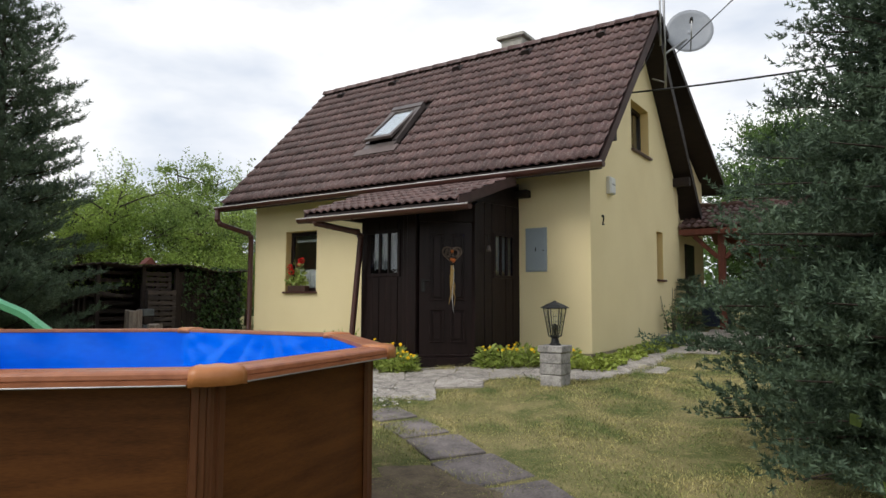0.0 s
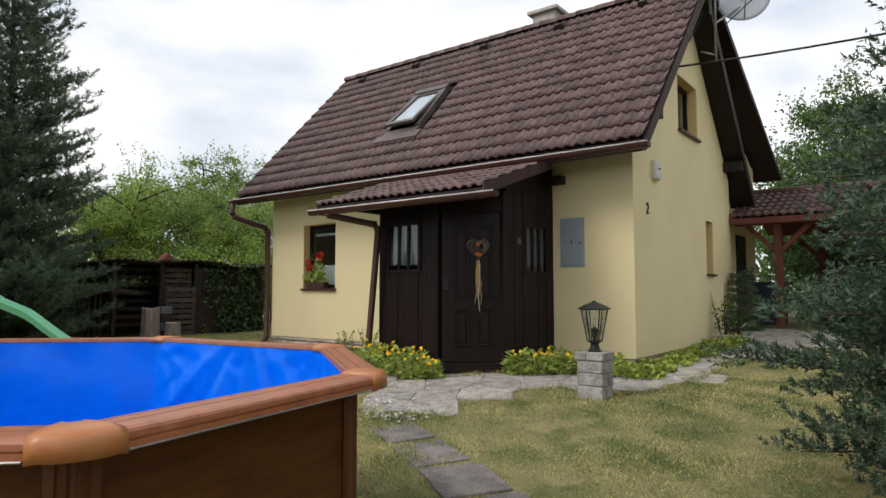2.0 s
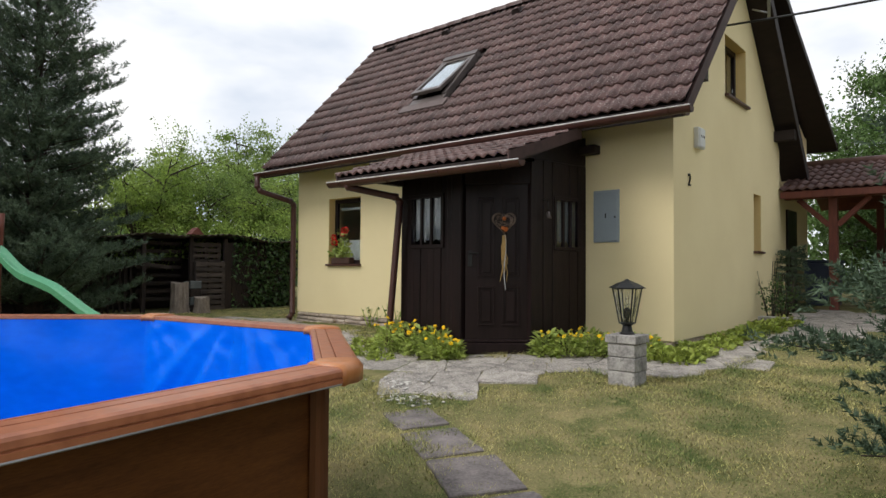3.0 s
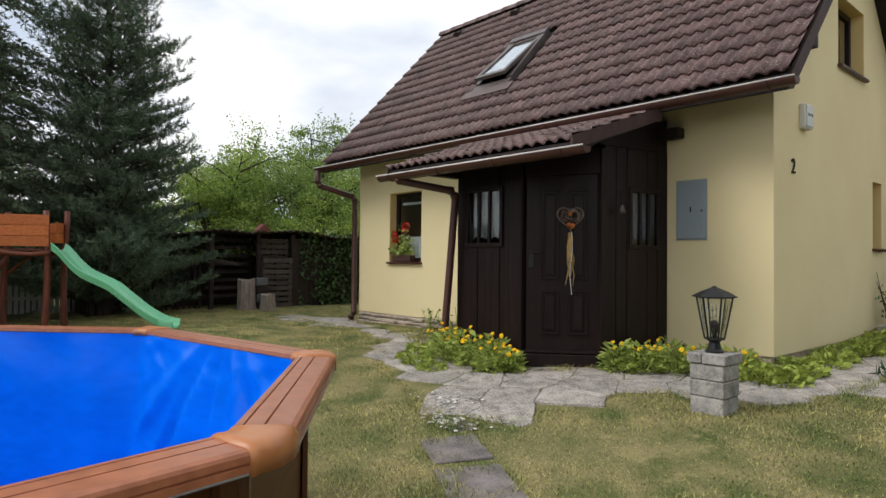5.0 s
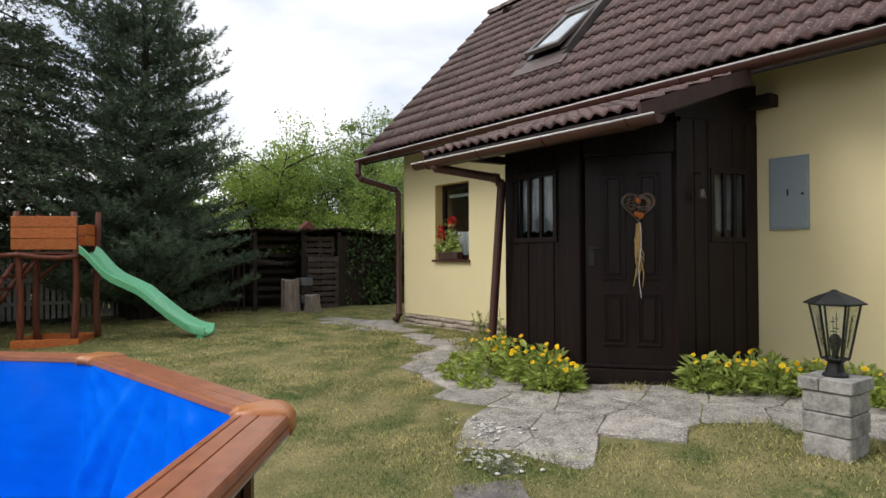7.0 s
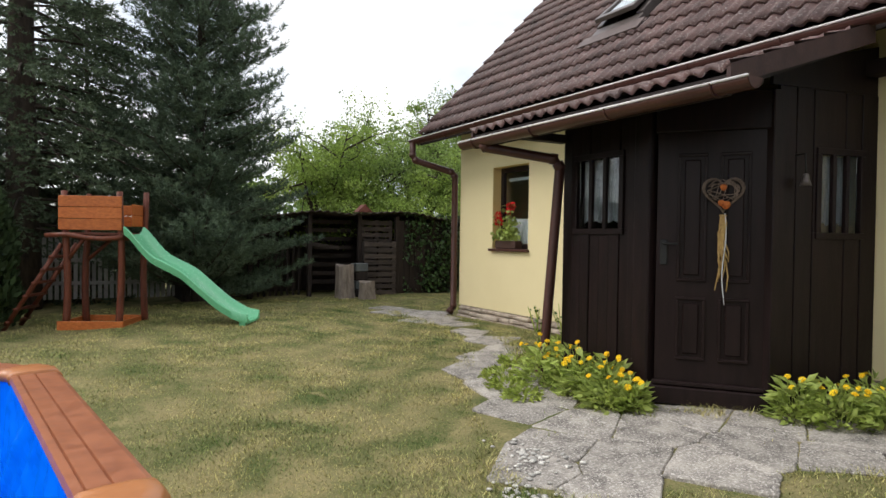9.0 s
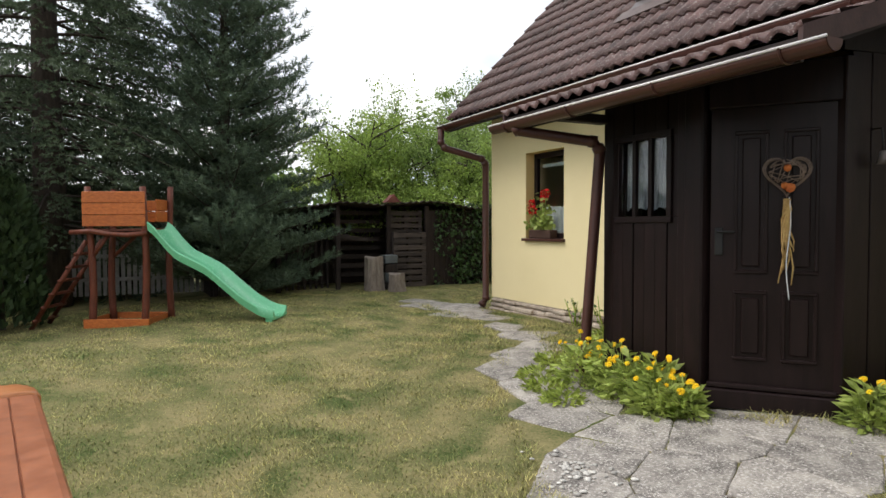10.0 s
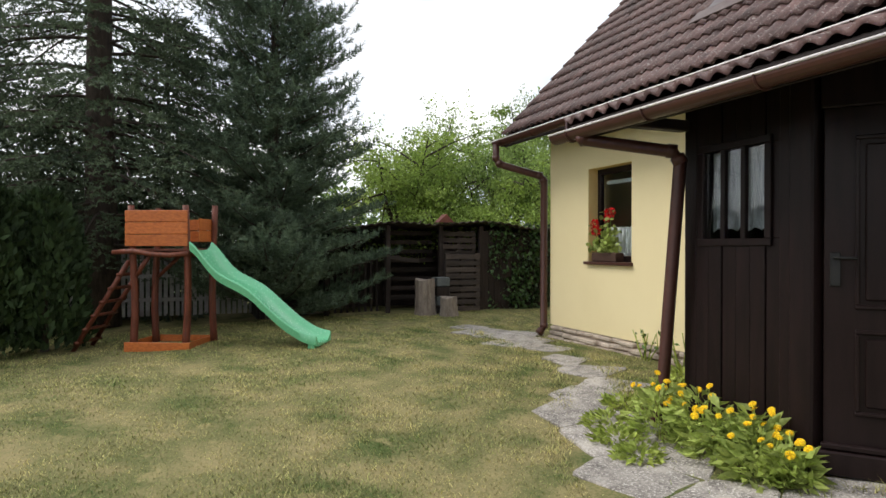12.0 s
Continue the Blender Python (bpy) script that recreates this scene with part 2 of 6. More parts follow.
LAMPGLASS = glass_mat("lantern_glass", (0.93, 0.95, 0.93), 0.06)
CARPAINT = mat("car_paint_dark_silver", (0.11, 0.115, 0.125), (0.095, 0.1, 0.11), 2, 0.3, 0.0, 30, metal=0.6)
TAILRED = mat("tail_light_red", (0.55, 0.012, 0.01), (0.4, 0.008, 0.008), 8, 0.2, 0.0)
TYRE = mat("tyre_rubber", (0.02, 0.02, 0.02), (0.012, 0.012, 0.012), 10, 0.8, 0.3)
BINBLUE = mat("bin_plastic_dark_blue", (0.018, 0.028, 0.06), (0.012, 0.02, 0.045), 5, 0.5, 0.05)
CABLE = mat("cable_black", (0.015, 0.015, 0.016), (0.01, 0.01, 0.01), 5, 0.6, 0.0)


def lawn_material():
    m = mat("lawn_ground", (0.27, 0.225, 0.11), (0.062, 0.090, 0.026), 2.3, 0.95, 1.0, 55, spots=(0.26, 0.225, 0.105), spot_scale=4.5, spot_at=0.56, spec=0.1)
    return m


LAWN = lawn_material()


# ---- building helpers ----
class Geo:
    """Vertices and faces of one mesh."""

    def __init__(self):
        self.v, self.f = [], []

    def add(self, verts, faces):
        k = len(self.v)
        self.v += [tuple(p) for p in verts]
        self.f += [tuple(i + k for i in q) for q in faces]
        return self

    def box(self, a, b, m=None):
        (x0, y0, z0), (x1, y1, z1) = a, b
        vs = [Vector(p) for p in ((x0, y0, z0), (x1, y0, z0), (x1, y1, z0), (x0, y1, z0), (x0, y0, z1), (x1, y0, z1), (x1, y1, z1), (x0, y1, z1))]
        if m is not None:
            vs = [m @ p for p in vs]
        return self.add(vs, ((3, 2, 1, 0), (4, 5, 6, 7), (0, 1, 5, 4), (1, 2, 6, 5), (2, 3, 7, 6), (3, 0, 4, 7)))

    def soft_box(self, a, b, c=0.01, m=None):
        """A box with chamfered edges on all sides."""
        ex = [(b[i] - a[i]) / 2 for i in range(3)]
        mid = Vector([(b[i] + a[i]) / 2 for i in range(3)])
        bm = bmesh.new()
        bmesh.ops.create_cube(bm, size=2)
        for w in bm.verts:
            w.co = Vector([w.co[i] * ex[i] for i in range(3)])
        bmesh.ops.bevel(bm, geom=bm.edges[:], offset=c, segments=1, affect="EDGES", profile=0.5)
        bm.verts.index_update()
        vs = [w.co + mid for w in bm.verts]
        fs = [[w.index for w in q.verts] for q in bm.faces]
        bm.free()
        if m is not None:
            vs = [m @ p for p in vs]
        return self.add(vs, fs)

    def prism(self, poly, axis, lo, hi):
        """A polygon in the two other axes, extruded along axis (0, 1 or 2)."""
        n = len(poly)
        area = sum(poly[i][0] * poly[(i + 1) % n][1] - poly[(i + 1) % n][0] * poly[i][1] for i in range(n))
        if (area < 0) != (axis == 1):
            poly = poly[::-1]

        def put(p, d):
            q = [p[0], p[1]]
            q.insert(axis, d)
            return q
        vs = [put(p, lo) for p in poly] + [put(p, hi) for p in poly]
        fs = [tuple(range(n))[::-1], tuple(range(n, 2 * n))] + [(i, (i + 1) % n, n + (i + 1) % n, n + i) for i in range(n)]
        return self.add(vs, fs)

    def tube(self, pts, radii, n=8, caps=True):
        pts = [Vector(p) for p in pts]
        if not hasattr(radii, "__len__"):
            radii = [radii] * len(pts)
        vs, fs = [], []
        up = Vector((0.13, 0.21, 0.97))
        for i, p in enumerate(pts):
            d = (pts[min(i + 1, len(pts) - 1)] - pts[max(i - 1, 0)]).normalized()
            if abs(d.dot(up)) > 0.95:
                up = Vector((0.9, 0.3, 0.1)).normalized()
            a = d.cross(up).normalized()
            c = d.cross(a)
            for k in range(n):
                w = 2 * math.pi * k / n
                vs.append(p + float(radii[i]) * (math.cos(w) * a + math.sin(w) * c))
        for i in range(len(pts) - 1):
            for k in range(n):
                a, b = i * n + k, i * n + (k + 1) % n
                fs.append((a, b, b + n, a + n))
        if caps:
            fs.append(tuple(range(n))[::-1])
            fs.append(tuple(range((len(pts) - 1) * n, len(pts) * n)))
        return self.add(vs, fs)

    def lathe(self, profile, n, centre=(0, 0, 0), turn=0.0):
        """Rings of (radius, z) round a vertical axis."""
        vs, fs = [], []
        for r, z in profile:
            for k in range(n):
                w = 2 * math.pi * k / n + turn
                vs.append((centre[0] + r * math.cos(w), centre[1] + r * math.sin(w), centre[2] + z))
        for i in range(len(profile) - 1):
            for k in range(n):
                a, b = i * n + k, i * n + (k + 1) % n
                fs.append((a, b, b + n, a + n))
        fs.append(tuple(range(n))[::-1])
        fs.append(tuple(range((len(profile) - 1) * n, len(profile) * n)))
        return self.add(vs, fs)

    def welded(self):
        """The same faces with shared corners joined."""
        bm = bmesh.new()
        vs = [bm.verts.new(p) for p in self.v]
        for q in self.f:
            bm.faces.new([vs[i] for i in q])
        bmesh.ops.remove_doubles(bm, verts=bm.verts[:], dist=0.0005)
        bm.verts.index_update()
        out = Geo()
        out.v = [tuple(w.co) for w in bm.verts]
        out.f = [tuple(w.index for w in q.verts) for q in bm.faces]
        bm.free()
        return out

    def mesh(self, name, material, smooth=False):
        me = bpy.data.meshes.new(name)
        me.from_pydata(self.v, [], self.f)
        me.materials.append(material)
        if smooth:
            for q in me.polygons:
                q.use_smooth = True
        me.update()
        return me


def part(name, geo, material, parent=None, label="", smooth=False, bevel=0.0):
    ob = new(name, geo.mesh(name, material, smooth) if isinstance(geo, Geo) else geo)
    if parent is not None:
        ob.parent = parent
    if label:
        ob["label"] = label
    if bevel:
        bv = ob.modifiers.new("edge", "BEVEL")
        bv.width, bv.segments, bv.limit_method = bevel, 2, "ANGLE"
    return ob


def thing(name, label, category, group="", kind="", at=(0, 0, 0), turn=0.0):
    ob = new(name)
    ob.empty_display_size = 0.1
    ob.matrix_basis = pose(*at, 0, 0, turn)
    return tagged(ob, label, category, group, kind)


def tri_mesh(name, verts, tris, material):
    """A mesh from arrays of vertices and triangles."""
    me = bpy.data.meshes.new(name)
    verts, tris = np.asarray(verts, np.float32), np.asarray(tris, np.int32)
    me.vertices.add(len(verts))
    me.vertices.foreach_set("co", verts.ravel())
    me.loops.add(tris.size)
    me.loops.foreach_set("vertex_index", tris.ravel())
    me.polygons.add(len(tris))
    me.polygons.foreach_set("loop_start", np.arange(0, tris.size, 3, dtype=np.int32))
    me.materials.append(material)
    me.update(calc_edges=True)
    return me


def unit(a):
    return a / np.maximum(np.linalg.norm(a, axis=-1, keepdims=True), 1e-9)


def leaf_cloud(rng, pos, size, along=None, wide=0.5, droop=0.0):
    """Folded four-point leaves at the places given; returns vertices and triangles."""
    n = len(pos)
    d = unit(rng.normal(size=(n, 3))) if along is None else unit(along + 0.35 * rng.normal(size=(n, 3)))
    d[:, 2] -= droop
    d = unit(d)
    s = unit(np.cross(d, rng.normal(size=(n, 3))))
    nn = np.cross(d, s)
    L = (size * rng.uniform(0.6, 1.25, n))[:, None]
    base, tip = pos, pos + d * L
    mid = pos + d * L * 0.5 + nn * L * 0.1
    v = np.stack([base, mid + s * L * wide * 0.5, tip, mid - s * L * wide * 0.5], 1).reshape(-1, 3)
    k = np.arange(n)[:, None] * 4
    t = np.concatenate([k + [0, 1, 2], k + [0, 2, 3]], 1).reshape(-1, 3)
    return v, t


def needle_cloud(rng, pos, dirs, length, needles, reach, width):
    """Shoots thick with needles: for each shoot, thin triangles that leave it slantwise."""
    n = len(pos)
    u = rng.uniform(0, 1, (n, needles, 1))
    root = pos[:, None] + dirs[:, None] * (u * length.reshape(-1, 1, 1))
    side = unit(np.cross(dirs[:, None], rng.normal(size=(n, needles, 3))))
    way = unit(side * 0.8 + dirs[:, None] * 0.7)
    flat = unit(np.cross(way, rng.normal(size=(n, needles, 3))))
    ln = reach * rng.uniform(0.7, 1.2, (n, needles, 1))
    v = np.stack([root - flat * width, root + flat * width, root + way * ln], 2).reshape(-1, 3)
    return v, np.arange(len(v)).reshape(-1, 3)


KNOT_Y = [-400, -30, -12, -7.5, -5.5, -3.5, -2.0, -0.6, 1.4, 4.0, 7.0, 12.0, 40, 400]
RIGHT_Z = [-1.2, -1.2, -0.72, -0.50, -0.37, -0.27, -0.20, -0.03, 0.08, 0.22, 0.38, 0.45, 0.5, 0.5]
LEFT_Z = [-0.6, -0.6, -0.3, -0.22, -0.14, -0.06, 0.01, 0.02, 0.02, 0.02, 0.03, 0.05, 0.1, 0.1]


def ground_z(x, y):
    """The height of the garden: level by the play tower, rising towards the house on the other side."""
    f = np.clip((np.asarray(x, float) + 6.0) / 6.0, 0, 1)
    f = f * f * (3 - 2 * f)
    z = np.interp(y, KNOT_Y, RIGHT_Z) * f + np.interp(y, KNOT_Y, LEFT_Z) * (1 - f)
    return z


def gz(x, y):
    return float(ground_z(x, y))


# ---- ground ----
def ground():
    def line(lo, hi, step):
        inner = np.arange(lo, hi + 1e-6, step)
        out = np.array([3, 8, 18, 40, 90, 200, 500.0])
        return np.concatenate([lo - out[::-1], inner, hi + out])
    xs, ys = line(-13, 9, 0.25), line(-13, 14, 0.25)
    X, Y = np.meshgrid(xs, ys)
    Z = ground_z(X, Y)
    near = (np.abs(X) < 14) & (np.abs(Y) < 14)
    Z = Z + near * 0.012 * np.sin(X * 2.3 + 1.7 * np.sin(Y * 1.3)) * np.cos(Y * 2.9)
    g = Geo()
    nx = len(xs)
    g.v = [tuple(p) for p in np.stack([X, Y, Z], -1).reshape(-1, 3)]
    g.f = [(j * nx + i, j * nx + i + 1, (j + 1) * nx + i + 1, (j + 1) * nx + i) for j in range(len(ys) - 1) for i in range(nx - 1)]
    ob = part("ground", g, LAWN, smooth=True)
    tagged(ob, "patchy mown garden lawn, half dried to straw yellow", "lawn", kind="structure")


ground()

# ---- house ----
X0, X1, Y0, Y1 = -5.54, 2.16, 1.42, 6.62
EAVE_Y, EAVE_Z, RIDGE_Y, RIDGE_Z = 0.82, 2.98, 3.95, 6.29
SLOPE = math.atan2(RIDGE_Z - EAVE_Z, RIDGE_Y - EAVE_Y)
RX0, RX1 = -6.0, 2.53


def under_roof(y):
    """Height of the roof's underside over the line y."""
    front = EAVE_Z + (y - EAVE_Y) * math.tan(SLOPE)
    back = RIDGE_Z - (y - RIDGE_Y) * math.tan(SLOPE)
    return min(front, back) - 0.16


house = thing("house", "small yellow rendered cottage with a steep brown tiled roof", "house")


def wall_columns(g, axis, lo, hi, cuts, top, base, holes):
    """A wall in upright strips along u, cut through by the holes (u0, u1, z0, z1)."""
    for u0, u1 in zip(cuts[:-1], cuts[1:]):
        mid = (u0 + u1) / 2
        spans, z = [], base
        for h in sorted((h for h in holes if h[0] < mid < h[1]), key=lambda h: h[2]):
            spans.append((z, h[2], False))
            z = h[3]
        spans.append((z, None, True))
        for a, b, last in spans:
            poly = [(u0, a), (u1, a), (u1, top(u1) if last else b), (u0, top(u0) if last else b)]
            g.prism(poly, axis, lo, hi)


FRONT_WIN = (-4.57, -3.66, 1.155, 2.41)
UP_WIN, LOW_WIN = (3.47, 4.54, 3.74, 4.66), (4.92, 5.36, 1.41, 2.37)
PORCH_DOOR_GAP = (-0.2, 0.7, 0.2, 2.2)
g = Geo()
wall_columns(g, 1, Y0, Y0 + 0.3, [X0, FRONT_WIN[0], FRONT_WIN[1], PORCH_DOOR_GAP[0], PORCH_DOOR_GAP[1], X1], lambda u: 3.28, 0.2, [FRONT_WIN, PORCH_DOOR_GAP])
part("wall", g.welded(), STUCCO, house, "pale yellow rendered front wall")
g = Geo()
cuts = [Y0 + 0.3, 3.47, RIDGE_Y, 4.54, 4.92, 5.36, Y1]
wall_columns(g, 0, X1 - 0.3, X1 - 0.001, cuts, under_roof, 0.2, [UP_WIN, LOW_WIN])
part("wall", g.welded(), STUCCO, house, "pale yellow rendered gable wall")
g = Geo()
wall_columns(g, 0, X0 + 0.001, X0 + 0.3, [Y0 + 0.3, RIDGE_Y, Y1], under_roof, 0.2, [])
part("wall", g.welded(), STUCCO, house, "pale yellow rendered gable wall")
part("wall", Geo().box((X0 + 0.3, Y1 - 0.3, 0.2), (X1 - 0.3, Y1, 3.3)), STUCCO, house, "pale yellow rendered back wall")
part("floor", Geo().box((X0 + 0.3, Y0 + 0.3, 0.2), (X1 - 0.3, Y1 - 0.3, 0.3)), INSIDE, house)
part("ceiling", Geo().box((X0 + 0.3, Y0 + 0.3, 2.75), (X1 - 0.3, Y1 - 0.3, 2.9)), INSIDE, house)

# rear extension under the shallow dormer roof
EX1 = 2.06
g = Geo()
g.prism([(Y1, 0.3), (9.2, 0.3), (9.2, 4.0), (Y1, 5.1)], 0, EX1 - 0.25, EX1)
g.box((X0 + 0.4, 9.2, 0.3), (EX1, 9.4, 4.0))
part("wall", g.welded(), STUCCO, house, "yellow rendered wall of the rear extension")
g = Geo().box((EX1, 7.5, 0.42), (EX1 + 0.03, 8.3, 2.3))
part("side_door", g, DOORWOOD, house, "dark brown side door under the carport")
g = Geo()
g.prism([(RIDGE_Y + 0.1, 6.42), (9.85, 3.9), (9.85, 3.78), (RIDGE_Y + 0.1, 6.28)], 0, RX0, RX1 + 0.04)
part("dormer_roof", g, SOFFIT, house, "dark brown shallow roof of the rear dormer")
g = Geo()
for z0, z1, y in ((3.74, 3.92, 9.86),):
    g.box((RX0, y, z0), (RX1 + 0.05, y + 0.05, z1))
part("fascia", g, SOFFIT, house)

# stone plinth under the front and gable walls
plinth = part("plinth", Geo().box((X0 + 0.03, Y0 + 0.02, -0.2), (X1 - 0.03, Y1 - 0.02, 0.2)), PLINTH, house, "rough stone plinth")

# main roof
roof = part("roof", Geo().prism([(EAVE_Y + 0.05, EAVE_Z - 0.06), (RIDGE_Y, RIDGE_Z - 0.02), (7.2, EAVE_Z - 0.04), (7.2, EAVE_Z - 0.16), (RIDGE_Y, RIDGE_Z - 0.16), (EAVE_Y + 0.05, EAVE_Z - 0.10)], 0, RX0 + 0.03, RX1 - 0.03), SOFFIT, house, "steep brown concrete-tiled roof with boarded soffit")
for x in (RX0, RX1 - 0.03):
    g = Geo()
    g.prism([(EAVE_Y, EAVE_Z - 0.02), (RIDGE_Y, RIDGE_Z + 0.0), (RIDGE_Y, RIDGE_Z - 0.26), (EAVE_Y + 0.12, EAVE_Z - 0.09), (EAVE_Y, EAVE_Z - 0.10)], 0, x, x + 0.03)
    part("barge_board", g, VERGE, house)
    g = Geo()
    g.prism([(RIDGE_Y, RIDGE_Z + 0.0), (7.22, EAVE_Z - 0.04), (7.22, EAVE_Z - 0.28), (RIDGE_Y, RIDGE_Z - 0.26)], 0, x, x + 0.03)
    part("barge_board", g, SOFFIT, house)
part("fascia", Geo().box((RX0 + 0.03, EAVE_Y + 0.055, EAVE_Z - 0.10), (RX1 - 0.03, EAVE_Y + 0.085, EAVE_Z + 0.055)), SOFFIT, house)
for y in (1.62, 6.3):
    part("purlin", Geo().box((X1, y - 0.08, under_roof(y) - 0.2), (RX1 - 0.03, y + 0.08, under_roof(y) - 0.02)), SOFFIT, house)


def tile_shape(material, name="roof_tile", w=0.30, length=0.38):
    """One concrete tile with two rolls; x across, y up the slope."""
    g = Geo()
    n = 16
    prof = []
    for i in range(n + 1):
        a = i / n
        prof.append((a * w, 0.036 * (0.5 + 0.5 * math.cos(4 * math.pi * a)) ** 0.85))
    up = [(x, length, z) for x, z in prof]
    low = [(x, 0.0, z + 0.030) for x, z in prof]
    lip = [(x, 0.010, z - 0.004) for x, z in prof]
    k = n + 1
    g.v = low + up + lip
    g.f = [(i, i + 1, k + i + 1, k + i) for i in range(n)] + [(2 * k + i, 2 * k + i + 1, i + 1, i) for i in range(n)]
    return g


def tiled_slope(parent, material, x0, x1, y0, z0, y1, z1, single, rng, gaps=(), across=0.30):
    """Courses of tiles up a slope that faces the garden. Tiles right of x = single are parts, the rest one mesh."""
    a = math.atan2(z1 - z0, y1 - y0)
    run = math.hypot(z1 - z0, y1 - y0)
    nx, ny = max(1, round((x1 - x0) / across)), max(1, round(run / 0.325))
    w, step = (x1 - x0) / nx, run / ny
    shape = tile_shape(material, w=w, length=step + 0.04)
    me = shape.mesh("roof_tile", material, True)
    rest = Geo()
    for j in range(ny):
        for i in range(nx):
            x, s = x0 + i * w, j * step
            cx, cs = x + w / 2, s + step / 2
            if any(gx0 < cx < gx1 and gs0 < cs < gs1 for gx0, gx1, gs0, gs1 in gaps):
                continue
            m = Matrix.Translation((x, y0 + s * math.cos(a), z0 + s * math.sin(a))) @ Matrix.Rotation(a, 4, "X")
            m = m @ pose(rng.uniform(-0.002, 0.002), rng.uniform(-0.006, 0.006), rng.uniform(0, 0.004), rng.uniform(-0.5, 0.5), 0, rng.uniform(-0.5, 0.5))
            if cx > single:
                ob = new("roof_tile", me)
                ob.parent = parent
                ob.matrix_basis = m
            else:
                rest.add([m @ Vector(p) for p in shape.v], shape.f)
    if rest.v:
        ob = part("roof_tiles", rest, material, parent, smooth=True)
        ob["kind"] = "stuff"


SKY_X0, SKY_X1, SKY_S0, SKY_S1 = -2.64, -1.96, 1.42, 2.75

# ridge tiles
ridge_me = None
n_ridge = 22
for i in range(n_ridge):
    x = RX0 + (RX1 - RX0) * i / n_ridge
    g = Geo()
    ln = (RX1 - RX0) / n_ridge + 0.03
    vs, fs = [], []
    for e, (xx, r) in enumerate(((0, 0.125), (ln, 0.112))):
        for k in range(9):
            w = math.pi * (k / 8) * 1.1 - 0.05 * math.pi
            vs.append((xx, -r * math.cos(w), r * math.sin(w) * 0.85))
    for k in range(8):
        fs.append((k, k + 1, 9 + k + 1, 9 + k))
    fs.append(tuple(range(9)))
    g.add(vs, fs)
    if ridge_me is None:
        ridge_me = g.mesh("ridge_tile", TILE, True)
    ob = new("ridge_tile", ridge_me)
    ob.parent = roof
    ob.matrix_basis = pose(x, RIDGE_Y, RIDGE_Z + 0.01, random.uniform(-1, 1), random.uniform(-0.6, 0.6), 0)

# chimney
ch = part("chimney", Geo().soft_box((-0.79, 3.97, 5.9), (-0.29, 4.43, 6.58), 0.012), CHIMNEY, house, "pale concrete chimney with a flat cap")
part("chimney_cap", Geo().soft_box((-0.87, 3.89, 6.58), (-0.21, 4.51, 6.655), 0.012), CHIMNEY, ch)

# roof vents
def on_roof(x, s, lift=0.0):
    return Matrix.Translation((x, EAVE_Y + s * math.cos(SLOPE), EAVE_Z + s * math.sin(SLOPE))) @ Matrix.Rotation(SLOPE, 4, "X") @ Matrix.Translation((0, 0, lift))


for x, s in ((-5.2, 4.15), (-3.55, 4.15), (-1.75, 4.15), (-0.05, 4.15), (1.55, 4.15)):
    g = Geo()
    m = on_roof(x, s, 0.03)
    g.add([m @ Vector(p) for p in ((-0.1, 0, 0), (0.1, 0, 0), (0.11, 0.24, 0), (-0.11, 0.24, 0), (-0.07, 0.02, 0.085), (0.07, 0.02, 0.085), (0.04, 0.2, 0.03), (-0.04, 0.2, 0.03))],
          ((0, 1, 5, 4), (1, 2, 6, 5), (2, 3, 7, 6), (3, 0, 4, 7), (4, 5, 6, 7)))
    part("roof_vent", g, SOFFIT, roof, "small dark vent tile")

# skylight with its sash tilted open
sky = part("skylight", Geo(), ZINC, house, "roof window with metal cladding, tilted ajar")
fr = Geo()
m = on_roof(SKY_X0, SKY_S0)
W, L = SKY_X1 - SKY_X0, SKY_S1 - SKY_S0
for a, b in (((-0.06, -0.12, -0.02), (W + 0.06, 0.05, 0.075)), ((-0.06, L - 0.08, -0.02), (W + 0.06, L + 0.06, 0.12)), ((-0.06, 0.05, -0.02), (0.05, L - 0.08, 0.10)), ((W - 0.05, 0.05, -0.02), (W + 0.06, L - 0.08, 0.10))):
    fr.soft_box(a, b, 0.008, m)
part("skylight_curb", fr, ZINC, sky)
part("flashing", Geo().soft_box((-0.20, -0.30, 0.055), (W + 0.18, -0.1, 0.075), 0.004, m), mat("flashing_lead_brown", (0.16, 0.12, 0.11), (0.10, 0.075, 0.07), 6, 0.6, 0.2), sky)
tilt = m @ Matrix.Translation((0, L * 0.5, 0.09)) @ Matrix.Rotation(radians(-6), 4, "X") @ Matrix.Translation((0, -L * 0.5, 0))
fr = Geo()
for a, b in (((0.0, 0.02, 0.0), (W, 0.12, 0.06)), ((0.0, L - 0.14, 0.0), (W, L - 0.04, 0.06)), ((0.0, 0.12, 0.0), (0.08, L - 0.14, 0.06)), ((W - 0.08, 0.12, 0.0), (W, L - 0.14, 0.06))):
    fr.soft_box(a, b, 0.006, tilt)
part("sash", fr, ZINC, sky)
part("pane", Geo().box((0.08, 0.12, 0.03), (W - 0.08, L - 0.14, 0.04), tilt), GLASS, sky).visible_shadow = False
# added pale sheet under the pane, imitates the sky's reflection in the glass
part("blind", Geo().box((0.08, 0.12, 0.005), (W - 0.08, L - 0.14, 0.01), tilt), DISH, sky, "added grey sheet behind the glass, stands in for sky reflection")


